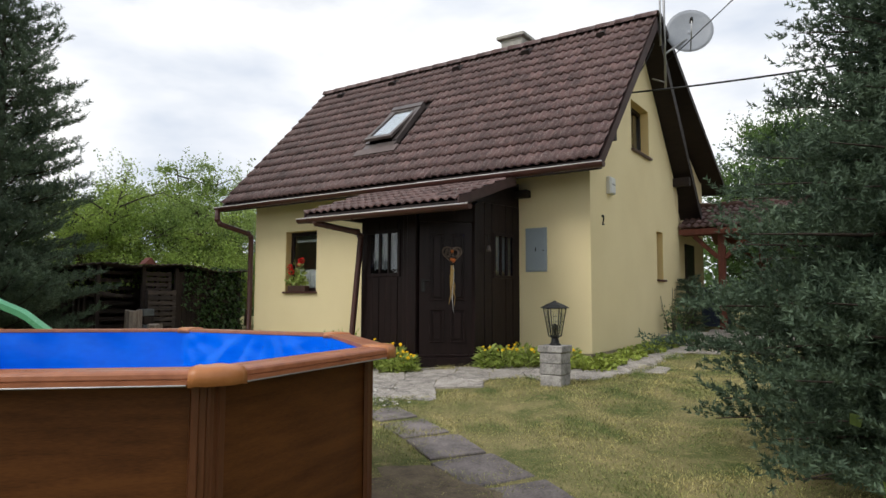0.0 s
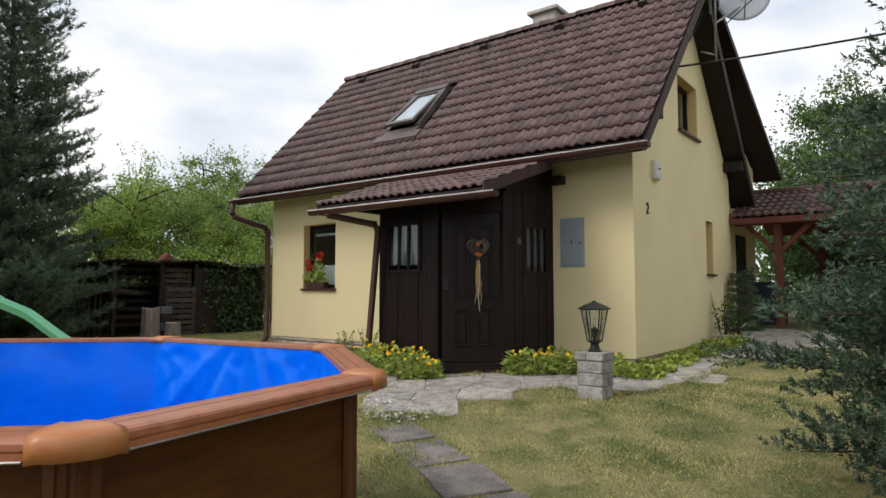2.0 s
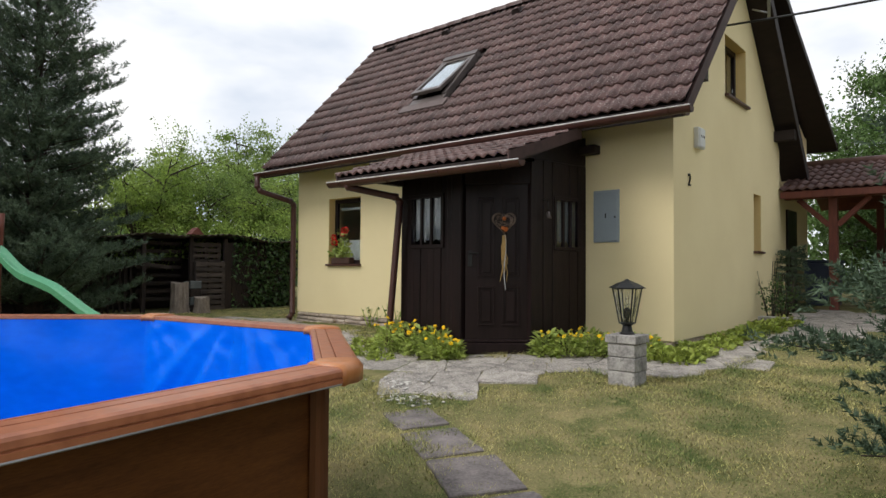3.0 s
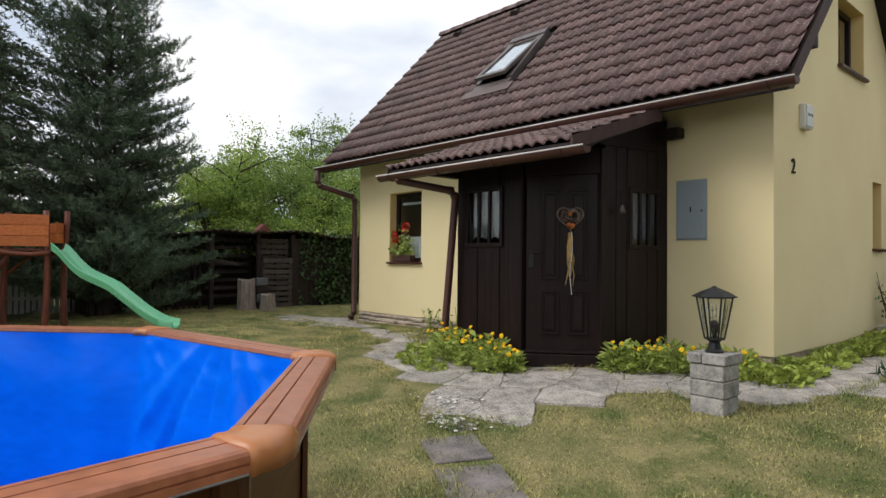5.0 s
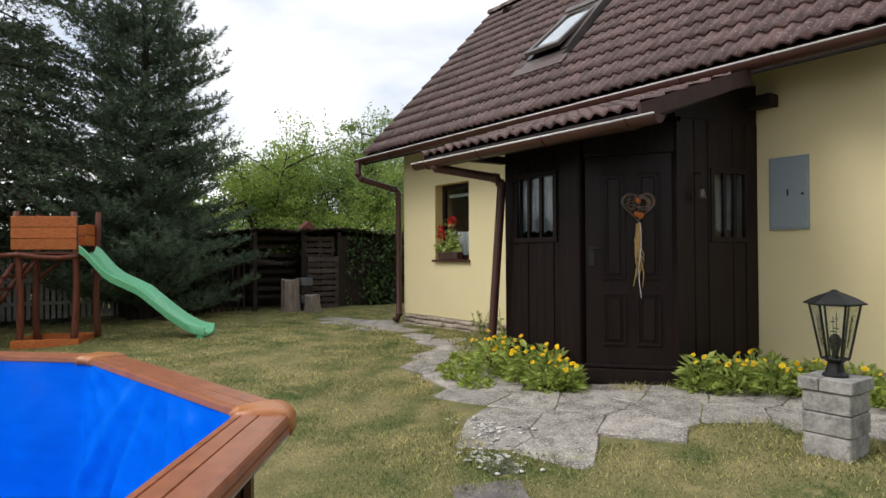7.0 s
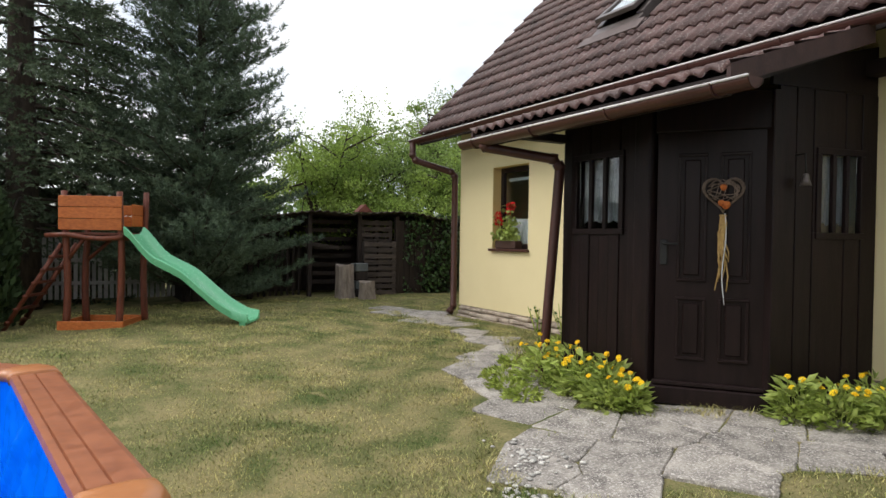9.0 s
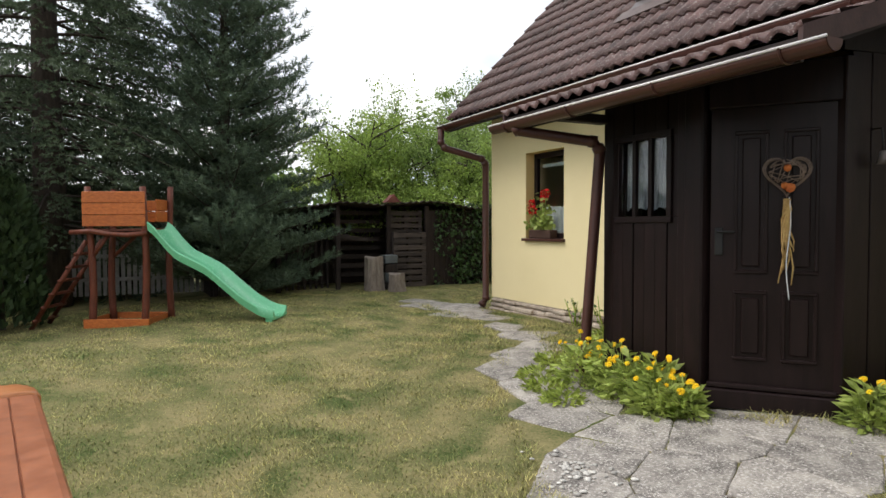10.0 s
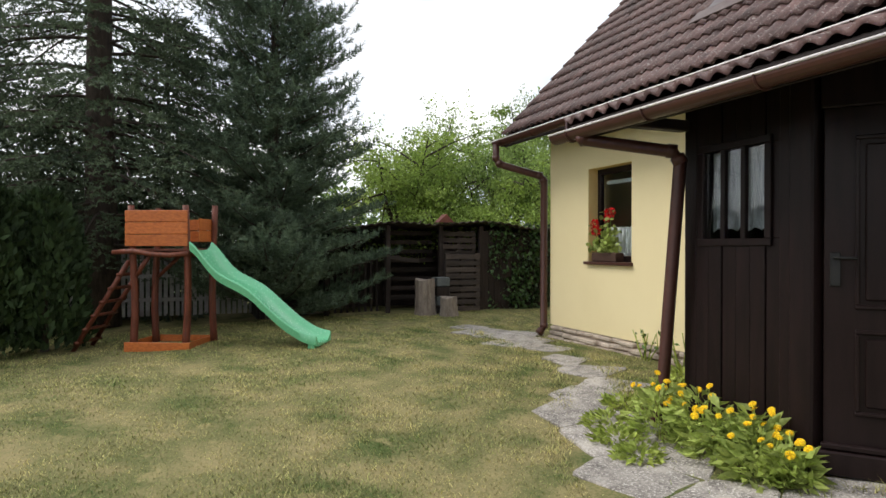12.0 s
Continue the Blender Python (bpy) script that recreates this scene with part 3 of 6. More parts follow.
def gutter(parent, x0, x1, y, z, r=0.068, name="gutter"):
    """A half-round gutter with a beaded front edge, end caps and brackets."""
    g = Geo()
    n = 10
    ring = [(y + r * math.cos(math.pi + math.pi * k / n), z + r * math.sin(math.pi + math.pi * k / n)) for k in range(n + 1)]
    inner = [(y + (r - 0.004) * math.cos(math.pi + math.pi * k / n), z + (r - 0.004) * math.sin(math.pi + math.pi * k / n)) for k in range(n, -1, -1)]
    g.prism(ring + inner, 0, x0, x1)
    for x in (x0, x1 - 0.004):
        g.prism(ring, 0, x, x + 0.004)
    ob = part(name, g, GUTTER, parent, "brown half-round metal gutter", smooth=False)
    # bead coloured near white: the highlight along the gutter's edge is painted in
    part("gutter_bead", Geo().tube([(x0, y - r, z + 0.002), (x1, y - r, z + 0.002)], 0.009, 8), GUTTER_HIGHLIGHT, ob, "gutter edge bead with a highlight painted near white", True)
    k = max(2, round((x1 - x0) / 0.9))
    for i in range(k):
        x = x0 + 0.25 + (x1 - x0 - 0.5) * i / (k - 1)
        pts = [(x, y + (r + 0.006) * math.cos(w), z + (r + 0.006) * math.sin(w)) for w in [math.pi * (1 + j / 8) for j in range(9)]]
        part("gutter_bracket", Geo().tube(pts + [(x, y + r + 0.02, z + 0.05)], 0.007, 5), GUTTER, ob)
    return ob


gutter(house, RX0 - 0.02, RX1 + 0.10, EAVE_Y - 0.075, EAVE_Z - 0.03, 0.074)


def downpipe(parent, pts, r=0.045):
    g = Geo().tube(pts, r, 12)
    ob = part("downpipe", g, GUTTER, parent, "brown metal downpipe", True)
    for p, q in zip(pts[:-1], pts[1:]):
        p, q = Vector(p), Vector(q)
        d = (q - p).normalized()
        part("pipe_collar", Geo().tube([q - d * 0.05, q + d * 0.02], r + 0.007, 12), GUTTER, ob, smooth=True)
    return ob


downpipe(house, [(-5.93, 0.705, 2.90), (-5.93, 0.705, 2.68), (-5.90, 0.76, 2.60), (-5.62, 1.30, 2.42), (-5.60, 1.345, 2.34), (-5.60, 1.345, 0.16), (-5.60, 1.27, 0.07)], 0.054)


# windows of the house: frame set back in the reveal, glass, sill
def window(parent, axis, plane, u0, u1, z0, z1, deep, out, mullions=(), label="brown-framed window in a deep reveal", sill=True):
    """axis 1: in a wall along x, axis 0: along y. out: +1 or -1, the way outwards. The frame stands deep behind the plane."""
    def bx(ua, ub, da, db, za, zb):
        lo, hi = sorted((plane - out * da, plane - out * db))
        return ((ua, lo, za), (ub, hi, zb)) if axis == 1 else ((lo, ua, za), (hi, ub, zb))
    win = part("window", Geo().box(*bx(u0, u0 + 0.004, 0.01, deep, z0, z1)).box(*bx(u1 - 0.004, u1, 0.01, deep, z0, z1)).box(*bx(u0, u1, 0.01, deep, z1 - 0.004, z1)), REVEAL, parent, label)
    f = Geo()
    for ua, ub, za, zb in ((u0, u0 + 0.07, z0, z1), (u1 - 0.07, u1, z0, z1), (u0 + 0.07, u1 - 0.07, z0, z0 + 0.08), (u0 + 0.07, u1 - 0.07, z1 - 0.08, z1)):
        f.soft_box(*bx(ua, ub, deep, deep + 0.07, za, zb), 0.006)
    for u in mullions:
        f.soft_box(*bx(u - 0.04, u + 0.04, deep, deep + 0.07, z0 + 0.08, z1 - 0.08), 0.006)
    part("window_frame", f, DOORWOOD, win)
    p = part("pane", Geo().box(*bx(u0 + 0.07, u1 - 0.07, deep + 0.03, deep + 0.036, z0 + 0.08, z1 - 0.08)), GLASS, win)
    p.visible_shadow = False
    if sill:
        part("sill", Geo().soft_box(*bx(u0 - 0.03, u1 + 0.03, -0.06, deep, z0 - 0.035, z0 + 0.004), 0.005), GUTTER, win, "brown metal sill")
    return win


w1 = window(house, 1, Y0, *FRONT_WIN, 0.15, -1)
window(house, 0, X1, *UP_WIN, 0.16, 1)
window(house, 0, X1, *LOW_WIN, 0.16, 1)
part("roller_blind_box", Geo().soft_box((-4.48, Y0 + 0.24, 2.20), (-3.75, Y0 + 0.28, 2.25), 0.005), LACE, w1, "pale rolled-up blind")
vs, fs = [], []
for i in range(41):
    x = -4.46 + 0.72 * i / 40
    y = Y0 + 0.29 + 0.012 * math.sin(i * 1.5)
    vs += [(x, y, 1.24), (x, y, 1.62 + 0.008 * math.sin(i * 1.1))]
fs = [(2 * i, 2 * i + 2, 2 * i + 3, 2 * i + 1) for i in range(40)]
part("half_curtain", Geo().add(vs, fs), LACE, w1, "white half curtain", True)

# ---- porch ----
# plan: a boarded front, then the door across the corner at a slant, then a boarded side running back to the house
PX0, PX1, PY = -1.06, 0.945, -0.15
DOOR_A, DOOR_TURN, DOOR_W = (0.10, -0.19), 38.5, 0.83
DOOR_C = (DOOR_A[0] + DOOR_W * math.cos(radians(DOOR_TURN)), DOOR_A[1] + DOOR_W * math.sin(radians(DOOR_TURN)))
SIDE_LEN = math.hypot(PX1 - DOOR_C[0], Y0 - DOOR_C[1])
SIDE_TURN = math.degrees(math.atan2(Y0 - DOOR_C[1], PX1 - DOOR_C[0]))
porch = thing("porch", "dark brown boarded entrance porch with a tiled lean-to roof", "porch")
M_FRONT = pose(PX0, PY, 0)
M_DOOR = pose(DOOR_A[0], DOOR_A[1], 0, 0, 0, DOOR_TURN)
M_SIDE = pose(DOOR_C[0], DOOR_C[1], 0, 0, 0, SIDE_TURN)
M_LEFT = pose(PX0, Y0 - 0.005, 0, 0, 0, -90)
PW = (0.21, 0.74, 1.41, 2.035)
SW = (0.49, 0.91, 1.39, 2.00)


def plank_wall(m, u0, u1, z0, z1, hole, n, thick=0.03):
    """Upright boards side by side round a window hole; the outside is the wall's own -y."""
    w = (u1 - u0) / n
    for i in range(n):
        a, b = u0 + i * w + 0.002, u0 + (i + 1) * w - 0.002
        proud = 0.005 * ((i * 7) % 3)
        pieces = [(a, b, z0, z1)]
        if hole and b > hole[0] and a < hole[1]:
            pieces = [(a, b, z0, hole[2]), (a, b, hole[3], z1)]
            if a < hole[0] - 0.01:
                pieces.append((a, hole[0], hole[2], hole[3]))
            if b > hole[1] + 0.01:
                pieces.append((hole[1], b, hole[2], hole[3]))
        for ua, ub, za, zb in pieces:
            part("plank", Geo().soft_box((ua, -proud, za), (ub, thick, zb), 0.004, m), BROWN, porch)


PTOP = 2.42
plank_wall(M_FRONT, 0.0, -0.20 - PX0, 0.06, PTOP, PW, 7)
plank_wall(M_SIDE, 0.07, SIDE_LEN - 0.01, 0.06, 2.5, SW, 6)
plank_wall(M_LEFT, 0.0, Y0 - PY - 0.05, 0.06, 2.5, None, 8)
part("corner_post", Geo().soft_box((-0.20, PY - 0.03, 0.04), (-0.10, PY + 0.09, PTOP), 0.008), BROWN, porch)
part("corner_post", Geo().soft_box((-0.10, PY - 0.07, 0.04), (0.065, PY + 0.09, PTOP), 0.012), BROWN, porch)
part("corner_post", Geo().soft_box((-0.01, -0.03, 0.04), (0.07, 0.07, 2.46), 0.008, M_SIDE), BROWN, porch)
part("lintel", Geo().soft_box((0.0, -0.01, 2.17), (DOOR_W, 0.07, 2.46), 0.008, M_DOOR), BROWN, porch)
FLOOR_PLAN = [(PX0 + 0.05, PY + 0.06), (0.05, PY + 0.06), (DOOR_C[0] - 0.06, DOOR_C[1] + 0.04), (PX1 - 0.06, Y0), (PX0 + 0.05, Y0)]
part("floor", Geo().prism(FLOOR_PLAN, 2, 0.03, 0.08), CHIMNEY, porch)
part("ceiling", Geo().prism(FLOOR_PLAN, 2, 2.36, 2.40), SOFFIT, porch)


def lite_window(m, u0, u1, z0, z1):
    """A small window of three lights with a lace valance; the outside is -y."""
    win = part("window", Geo().soft_box((u0 - 0.05, -0.024, z0 - 0.05), (u1 + 0.05, 0.02, z0), 0.004, m), BROWN, porch, "small three-light porch window")
    f = Geo()
    f.soft_box((u0 - 0.05, -0.024, z1), (u1 + 0.05, 0.02, z1 + 0.05), 0.004, m)
    f.soft_box((u0 - 0.05, -0.024, z0), (u0, 0.02, z1), 0.004, m)
    f.soft_box((u1, -0.024, z0), (u1 + 0.05, 0.02, z1), 0.004, m)
    w = (u1 - u0) / 3
    for k in (1, 2):
        f.soft_box((u0 + k * w - 0.02, -0.02, z0), (u0 + k * w + 0.02, 0.02, z1), 0.004, m)
    part("window_frame", f, BROWN, win)
    for k in range(3):
        p = part("pane", Geo().box((u0 + k * w + 0.015, 0.008, z0), (u0 + (k + 1) * w - 0.015, 0.013, z1), m), GLASS, win)
        p.visible_shadow = False
    vs = []
    for i in range(31):
        u = u0 + (u1 - u0) * i / 30
        d = 0.08 + 0.012 * math.sin(i * 1.7)
        low = z0 + 0.05 + 0.025 * abs(math.sin(i / 30 * math.pi * 5))
        vs += [m @ Vector((u, d, low)), m @ Vector((u, d, z1))]
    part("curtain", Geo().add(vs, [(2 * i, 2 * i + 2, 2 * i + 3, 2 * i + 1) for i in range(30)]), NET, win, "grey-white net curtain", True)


lite_window(M_FRONT, *PW)
lite_window(M_SIDE, *SW)

# porch roof
PRX0, PRX1, PRY0, PRZ0, PRY1, PRZ1 = -1.69, 1.22, -0.79, 2.335, 0.80, 2.865
proof = part("porch_roof", Geo().prism([(PRY0 + 0.03, PRZ0 - 0.02), (PRY1, PRZ1 - 0.02), (PRY1, PRZ1 - 0.10), (PRY0 + 0.03, PRZ0 - 0.10)], 0, PRX0 + 0.02, PRX1 - 0.02), SOFFIT, porch, "lean-to roof of brown concrete tiles")
for x in (PRX0, PRX1 - 0.03):
    part("barge_board", Geo().prism([(PRY0 - 0.02, PRZ0 + 0.045), (PRY1, PRZ1 + 0.05), (PRY1, PRZ1 - 0.10), (PRY0 - 0.02, PRZ0 - 0.085)], 0, x, x + 0.03), VERGE, porch)
part("fascia", Geo().box((PRX0 + 0.03, PRY0 + 0.0, PRZ0 - 0.14), (PRX1 - 0.03, PRY0 + 0.03, PRZ0 - 0.01)), SOFFIT, porch)
part("beam", Geo().soft_box((PRX0 + 0.1, PY - 0.06, PTOP - 0.02), (PX1 + 0.0, PY + 0.08, 2.47), 0.01), SOFFIT, porch)
part("beam", Geo().soft_box((PX0 - 0.02, -0.7, 2.22), (PX0 + 0.08, PY - 0.02, 2.30), 0.01), SOFFIT, porch)
part("beam", Geo().soft_box((PX1 - 0.05, 1.26, 2.65), (PX1 + 0.22, Y0 - 0.003, 2.77), 0.01), SOFFIT, porch)
infill = [M_SIDE @ Vector((u, v, z)) for v in (0.0, 0.03) for u, z in ((0.0, 2.502), (SIDE_LEN - 0.01, 2.502), (SIDE_LEN - 0.01, 2.90), (0.30, 2.72), (0.0, 2.60))]
part("gable_infill", Geo().add(infill, [(0, 1, 2, 3, 4), (9, 8, 7, 6, 5)] + [(q, 5 + q, 5 + (q + 1) % 5, (q + 1) % 5) for q in range(5)]), BROWN, porch)
part("gable_infill", Geo().prism([(0.0, 2.48), (0.92, 2.48), (0.92, 2.79), (0.0, 2.49)], 0, PX0, PX0 + 0.03), BROWN, porch)
gutter(porch, PRX0 - 0.05, PRX1 + 0.20, PRY0 - 0.075, PRZ0 - 0.085)
downpipe(porch, [(-1.40, -0.865, 2.22), (-1.37, -0.84, 2.17), (-1.00, -0.31, 2.06), (-0.965, -0.28, 1.98), (-1.16, -0.28, 0.14), (-1.18, -0.32, 0.02)], 0.047)

# front door, hung across the porch's corner
door = part("door", Geo().soft_box((0.015, 0.02, 0.16), (DOOR_W - 0.015, 0.065, 2.17), 0.004, M_DOOR), DOORWOOD, porch, "dark brown panelled front door")
for ua, ub, za, zb in ((0.17, 0.39, 0.99, 2.0), (0.48, 0.70, 0.99, 2.0), (0.17, 0.39, 0.37, 0.87), (0.48, 0.70, 0.37, 0.87)):
    g = Geo()
    for a, b in (((ua, 0.002, za), (ub, 0.022, za + 0.025)), ((ua, 0.002, zb - 0.025), (ub, 0.022, zb)), ((ua, 0.002, za + 0.025), (ua + 0.025, 0.022, zb - 0.025)), ((ub - 0.025, 0.002, za + 0.025), (ub, 0.022, zb - 0.025))):
        g.soft_box(a, b, 0.006, M_DOOR)
    g.soft_box((ua + 0.05, 0.006, za + 0.05), (ub - 0.05, 0.022, zb - 0.05), 0.01, M_DOOR)
    part("panel_moulding", g, DOORWOOD, door)
hp = part("door_handle", Geo().soft_box((0.045, 0.0, 1.12), (0.10, 0.022, 1.32), 0.005, M_DOOR), BLACK, door, "dark lever handle on a worn plate")
part("lever", Geo().tube([M_DOOR @ Vector(p) for p in ((0.07, 0.01, 1.29), (0.07, -0.045, 1.29), (0.09, -0.05, 1.29), (0.18, -0.05, 1.285))], 0.008, 8), BLACK, hp, smooth=True)
part("threshold", Geo().soft_box((-0.03, -0.05, 0.02), (DOOR_W + 0.02, 0.09, 0.16), 0.01, M_DOOR), DOORWOOD, porch, "dark wooden threshold")
part("weather_bar", Geo().soft_box((0.0, -0.028, 0.165), (DOOR_W - 0.01, 0.02, 0.20), 0.008, M_DOOR), DOORWOOD, door)

# ---- things on the house ----
rng = np.random.default_rng(11)


def wicker_heart():
    """A willow heart on the door with straw streamers."""
    m = M_DOOR @ Matrix.Translation((0.50, -0.02, 1.665))
    h = thing("door_wreath", "heart-shaped willow wreath with orange ornaments and long straw ribbons", "wreath")
    g = Geo()
    for k in range(5):
        pts = []
        for i in range(33):
            w = 2 * math.pi * i / 32
            s = 0.0089 + 0.00030 * (k - 2)
            x = s * 16 * math.sin(w) ** 3
            z = s * (13 * math.cos(w) - 5 * math.cos(2 * w) - 2 * math.cos(3 * w) - math.cos(4 * w))
            pts.append(m @ Vector((x, -0.012 * (k % 3), z + 0.02)))
        g.tube(pts, 0.0030, 5, False)
    part("hoop", g, WICKER, h, smooth=True)
    for k in range(26):
        a, b = rng.uniform(0, 6.28), rng.uniform(0, 6.28)
        p = Vector((0.115 * math.cos(a), -0.015 - 0.012 * rng.random(), 0.035 + 0.085 * math.sin(a)))
        q = Vector((0.115 * math.cos(b), -0.015 - 0.012 * rng.random(), 0.035 + 0.085 * math.sin(b)))
        part("twig", Geo().tube([m @ p, m @ ((p + q) / 2 + Vector((0, -0.01, 0.01))), m @ q], 0.0038, 5), WICKER, h, smooth=True)
    for x, z, r in ((0.0, 0.06, 0.026), (0.018, -0.075, 0.034), (-0.015, -0.06, 0.025)):
        part("ornament", Geo().lathe([(0.004, -r), (r * 0.7, -r * 0.7), (r, 0), (r * 0.8, r * 0.7), (0.004, r * 0.9)], 8, m @ Vector((x, -0.035, z))), ORANGE, h, smooth=True)
    for k in range(16):
        sw = rng.uniform(-0.035, 0.035)
        ln = rng.uniform(0.32, 0.62)
        pts = [m @ Vector((sw * t + 0.018 * math.sin(7 * t + k), -0.03 - 0.012 * math.sin(3 * t + k), -0.15 - ln * t)) for t in np.linspace(0, 1, 6)]
        part("straw_ribbon", Geo().tube(pts, [0.008, 0.009, 0.008, 0.007, 0.006, 0.004], 4), DRY, h, smooth=True)
    g = Geo().tube([m @ Vector((0.012 + 0.012 * math.sin(7 * t), -0.045, -0.14 - 0.70 * t)) for t in np.linspace(0, 1, 12)], 0.0042, 5)
    part("cord", g, LACE, h, "pale hanging cord", True)


wicker_heart()

bell = thing("door_bell", "small metal bell hanging on a bracket beside the door", "bell")
mb = M_SIDE @ Matrix.Translation((0.24, -0.03, 1.78))
part("bracket", Geo().tube([mb @ Vector(p) for p in ((0, 0.03, 0.2), (0, -0.05, 0.2), (0, -0.06, 0.12), (0, -0.06, 0.04))], 0.006, 6), BLACK, bell, smooth=True)
part("bell_cup", Geo().lathe([(0.012, 0.05), (0.022, 0.04), (0.028, 0.0), (0.042, -0.04), (0.036, -0.04), (0.01, 0.03)], 12, mb @ Vector((0, -0.06, 0))), ZINC, bell, smooth=True)

box = thing("electricity_cabinet", "grey steel electricity cabinet set in the yellow wall", "cabinet")
part("body", Geo().soft_box((1.07, Y0 - 0.025, 1.455), (1.44, Y0, 2.155), 0.004), GREYBOX, box)
part("door", Geo().soft_box((1.09, Y0 - 0.035, 1.475), (1.42, Y0 - 0.024, 2.135), 0.004), GREYBOX, box)
part("keyhole", Geo().lathe([(0.012, 0), (0.012, 0.01)], 8, (0, 0, 0)), BLACK, box).matrix_basis = pose(1.39, Y0 - 0.034, 1.79, 90, 0, 0)
part("warning_mark", Geo().box((1.245, Y0 - 0.038, 1.78), (1.262, Y0 - 0.035, 1.84)), BLACK, box)

mbx = thing("meter_box", "white plastic meter box on the gable wall", "meter box")
part("body", Geo().soft_box((X1, 2.13, 2.73), (X1 + 0.07, 2.37, 3.01), 0.01), WHITEBOX, mbx)
part("cover", Geo().soft_box((X1 + 0.07, 2.15, 2.75), (X1 + 0.082, 2.35, 2.99), 0.005), WHITEBOX, mbx)
for y in (2.19, 2.25, 2.30):
    part("cable_entry", Geo().box((X1 + 0.082, y, 2.87), (X1 + 0.087, y + 0.015, 2.90)), BLACK, mbx)

txt = bpy.data.curves.new("house_number", "FONT")
txt.body, txt.size, txt.extrude, txt.align_x = "2", 0.235, 0.006, "CENTER"
txt.materials.append(BLACK)
num = new("house_number", txt)
num.matrix_basis = pose(X1 + 0.012, 1.94, 2.20, 90, 0, 90)
tagged(num, "dark metal house number two on the gable wall", "house number")

# dish and aerial mast on the gable
dish = thing("satellite_dish", "grey satellite dish with aerial mast bracketed to the gable verge", "satellite dish")
part("mast", Geo().tube([(2.58, 4.25, 5.0), (2.58, 4.25, 7.9)], 0.022, 8), STEEL, dish, smooth=True)
part("mast", Geo().tube([(2.56, 4.05, 5.75), (2.56, 4.05, 7.3)], 0.018, 8), STEEL, dish, smooth=True)
for z in (6.75, 6.95):
    part("aerial_rod", Geo().tube([(2.56 - 0.12, 4.05, z), (2.56 + 0.12, 4.05, z)], 0.008, 6), STEEL, dish, smooth=True)
dm = look((2.90, 4.80, 6.18), (5.6, -3.0, 8.2)) @ Matrix.Rotation(math.pi, 4, "Y")
g = Geo()
vs, fs = [], []
for j in range(7):
    r = 0.44 * j / 6
    for k in range(28):
        w = 2 * math.pi * k / 28
        vs.append(dm @ Vector((r * math.cos(w), r * 1.08 * math.sin(w), 0.35 * r * r)))
for j in range(6):
    for k in range(28):
        a, b = j * 28 + k, j * 28 + (k + 1) % 28
        fs.append((a, b, b + 28, a + 28))
g.add(vs, fs)
rf = part("reflector", g, DISH, dish, smooth=True)
so = rf.modifiers.new("shell", "SOLIDIFY")
so.thickness = 0.012
part("feed_arm", Geo().tube([dm @ Vector(p) for p in ((0, -0.44, 0.07), (0, -0.3, 0.30), (0, -0.06, 0.46))], 0.012, 6), STEEL, dish, smooth=True)
part("receiver", Geo().tube([dm @ Vector(p) for p in ((0, -0.06, 0.40), (0, -0.02, 0.50))], [0.035, 0.025], 10), BLACK, dish, smooth=True)
part("dish_bracket", Geo().tube([dm @ Vector((0, -0.1, -0.02)), (2.62, 4.4, 5.75), (2.58, 4.25, 5.65)], 0.02, 8), STEEL, dish, smooth=True)
part("stay", Geo().tube([(2.58, 4.25, 5.1), (2.35, 4.2, 5.2)], 0.014, 6), STEEL, dish, smooth=True)


def cable(name, label, a, b, sag, r=0.012):
    pts = [Vector(a).lerp(Vector(b), t) - Vector((0, 0, sag * 4 * t * (1 - t))) for t in np.linspace(0, 1, 24)]
    tagged(part(name, Geo().tube(pts, r, 6), CABLE, smooth=True), label, "cable")


cable("supply_cable", "black overhead supply cable running to the gable", (2.2, 3.33, 4.72), (16.0, 3.3, 5.6), 0.5, 0.016)
cable("aerial_wire", "thin overhead wire fixed to the mast", (2.62, 4.25, 5.5), (7.0, 4.2, 9.1), 0.1, 0.010)
cable("dangling_cable", "thin cable from the verge to the gable wall", (2.45, 4.0, 5.8), (2.19, 3.30, 4.86), 0.1, 0.010)

# geranium box on the front window's sill
pot = thing("window_box", "dark window box with red geraniums on the sill", "planter")
part("trough", Geo().soft_box((-4.50, Y0 + 0.0, 1.16), (-3.98, Y0 + 0.14, 1.28), 0.012), TERRACOTTA, pot)
pos = np.stack([rng.uniform(-4.50, -4.02, 170), Y0 + 0.04 + rng.normal(0, 0.05, 170), 1.30 + rng.gamma(2.0, 0.07, 170)], 1)
v, t = leaf_cloud(rng, pos, 0.085, None, 0.9)
part("foliage", tri_mesh("foliage", v, t, MARIGOLD), None, pot)
for x, y, z, r in ((-4.14, 0.0, 1.80, 0.06), (-4.43, -0.03, 1.66, 0.05), (-4.38, -0.05, 1.57, 0.055), (-4.22, 0.02, 1.72, 0.03)):
    n = 70
    d = unit(rng.normal(size=(n, 3)))
    v, t = leaf_cloud(rng, np.array([[x, Y0 + 0.04 + y, z]]) + d * r * 0.8, 0.035, d, 1.0)
    part("flower", tri_mesh("flower", v, t, RED), None, pot, "red geranium bloom")
    part("stem", Geo().tube([(x + 0.02, Y0 + 0.06, 1.27), (x, Y0 + 0.04 + y, z - r)], 0.005, 5), MARIGOLD, pot)

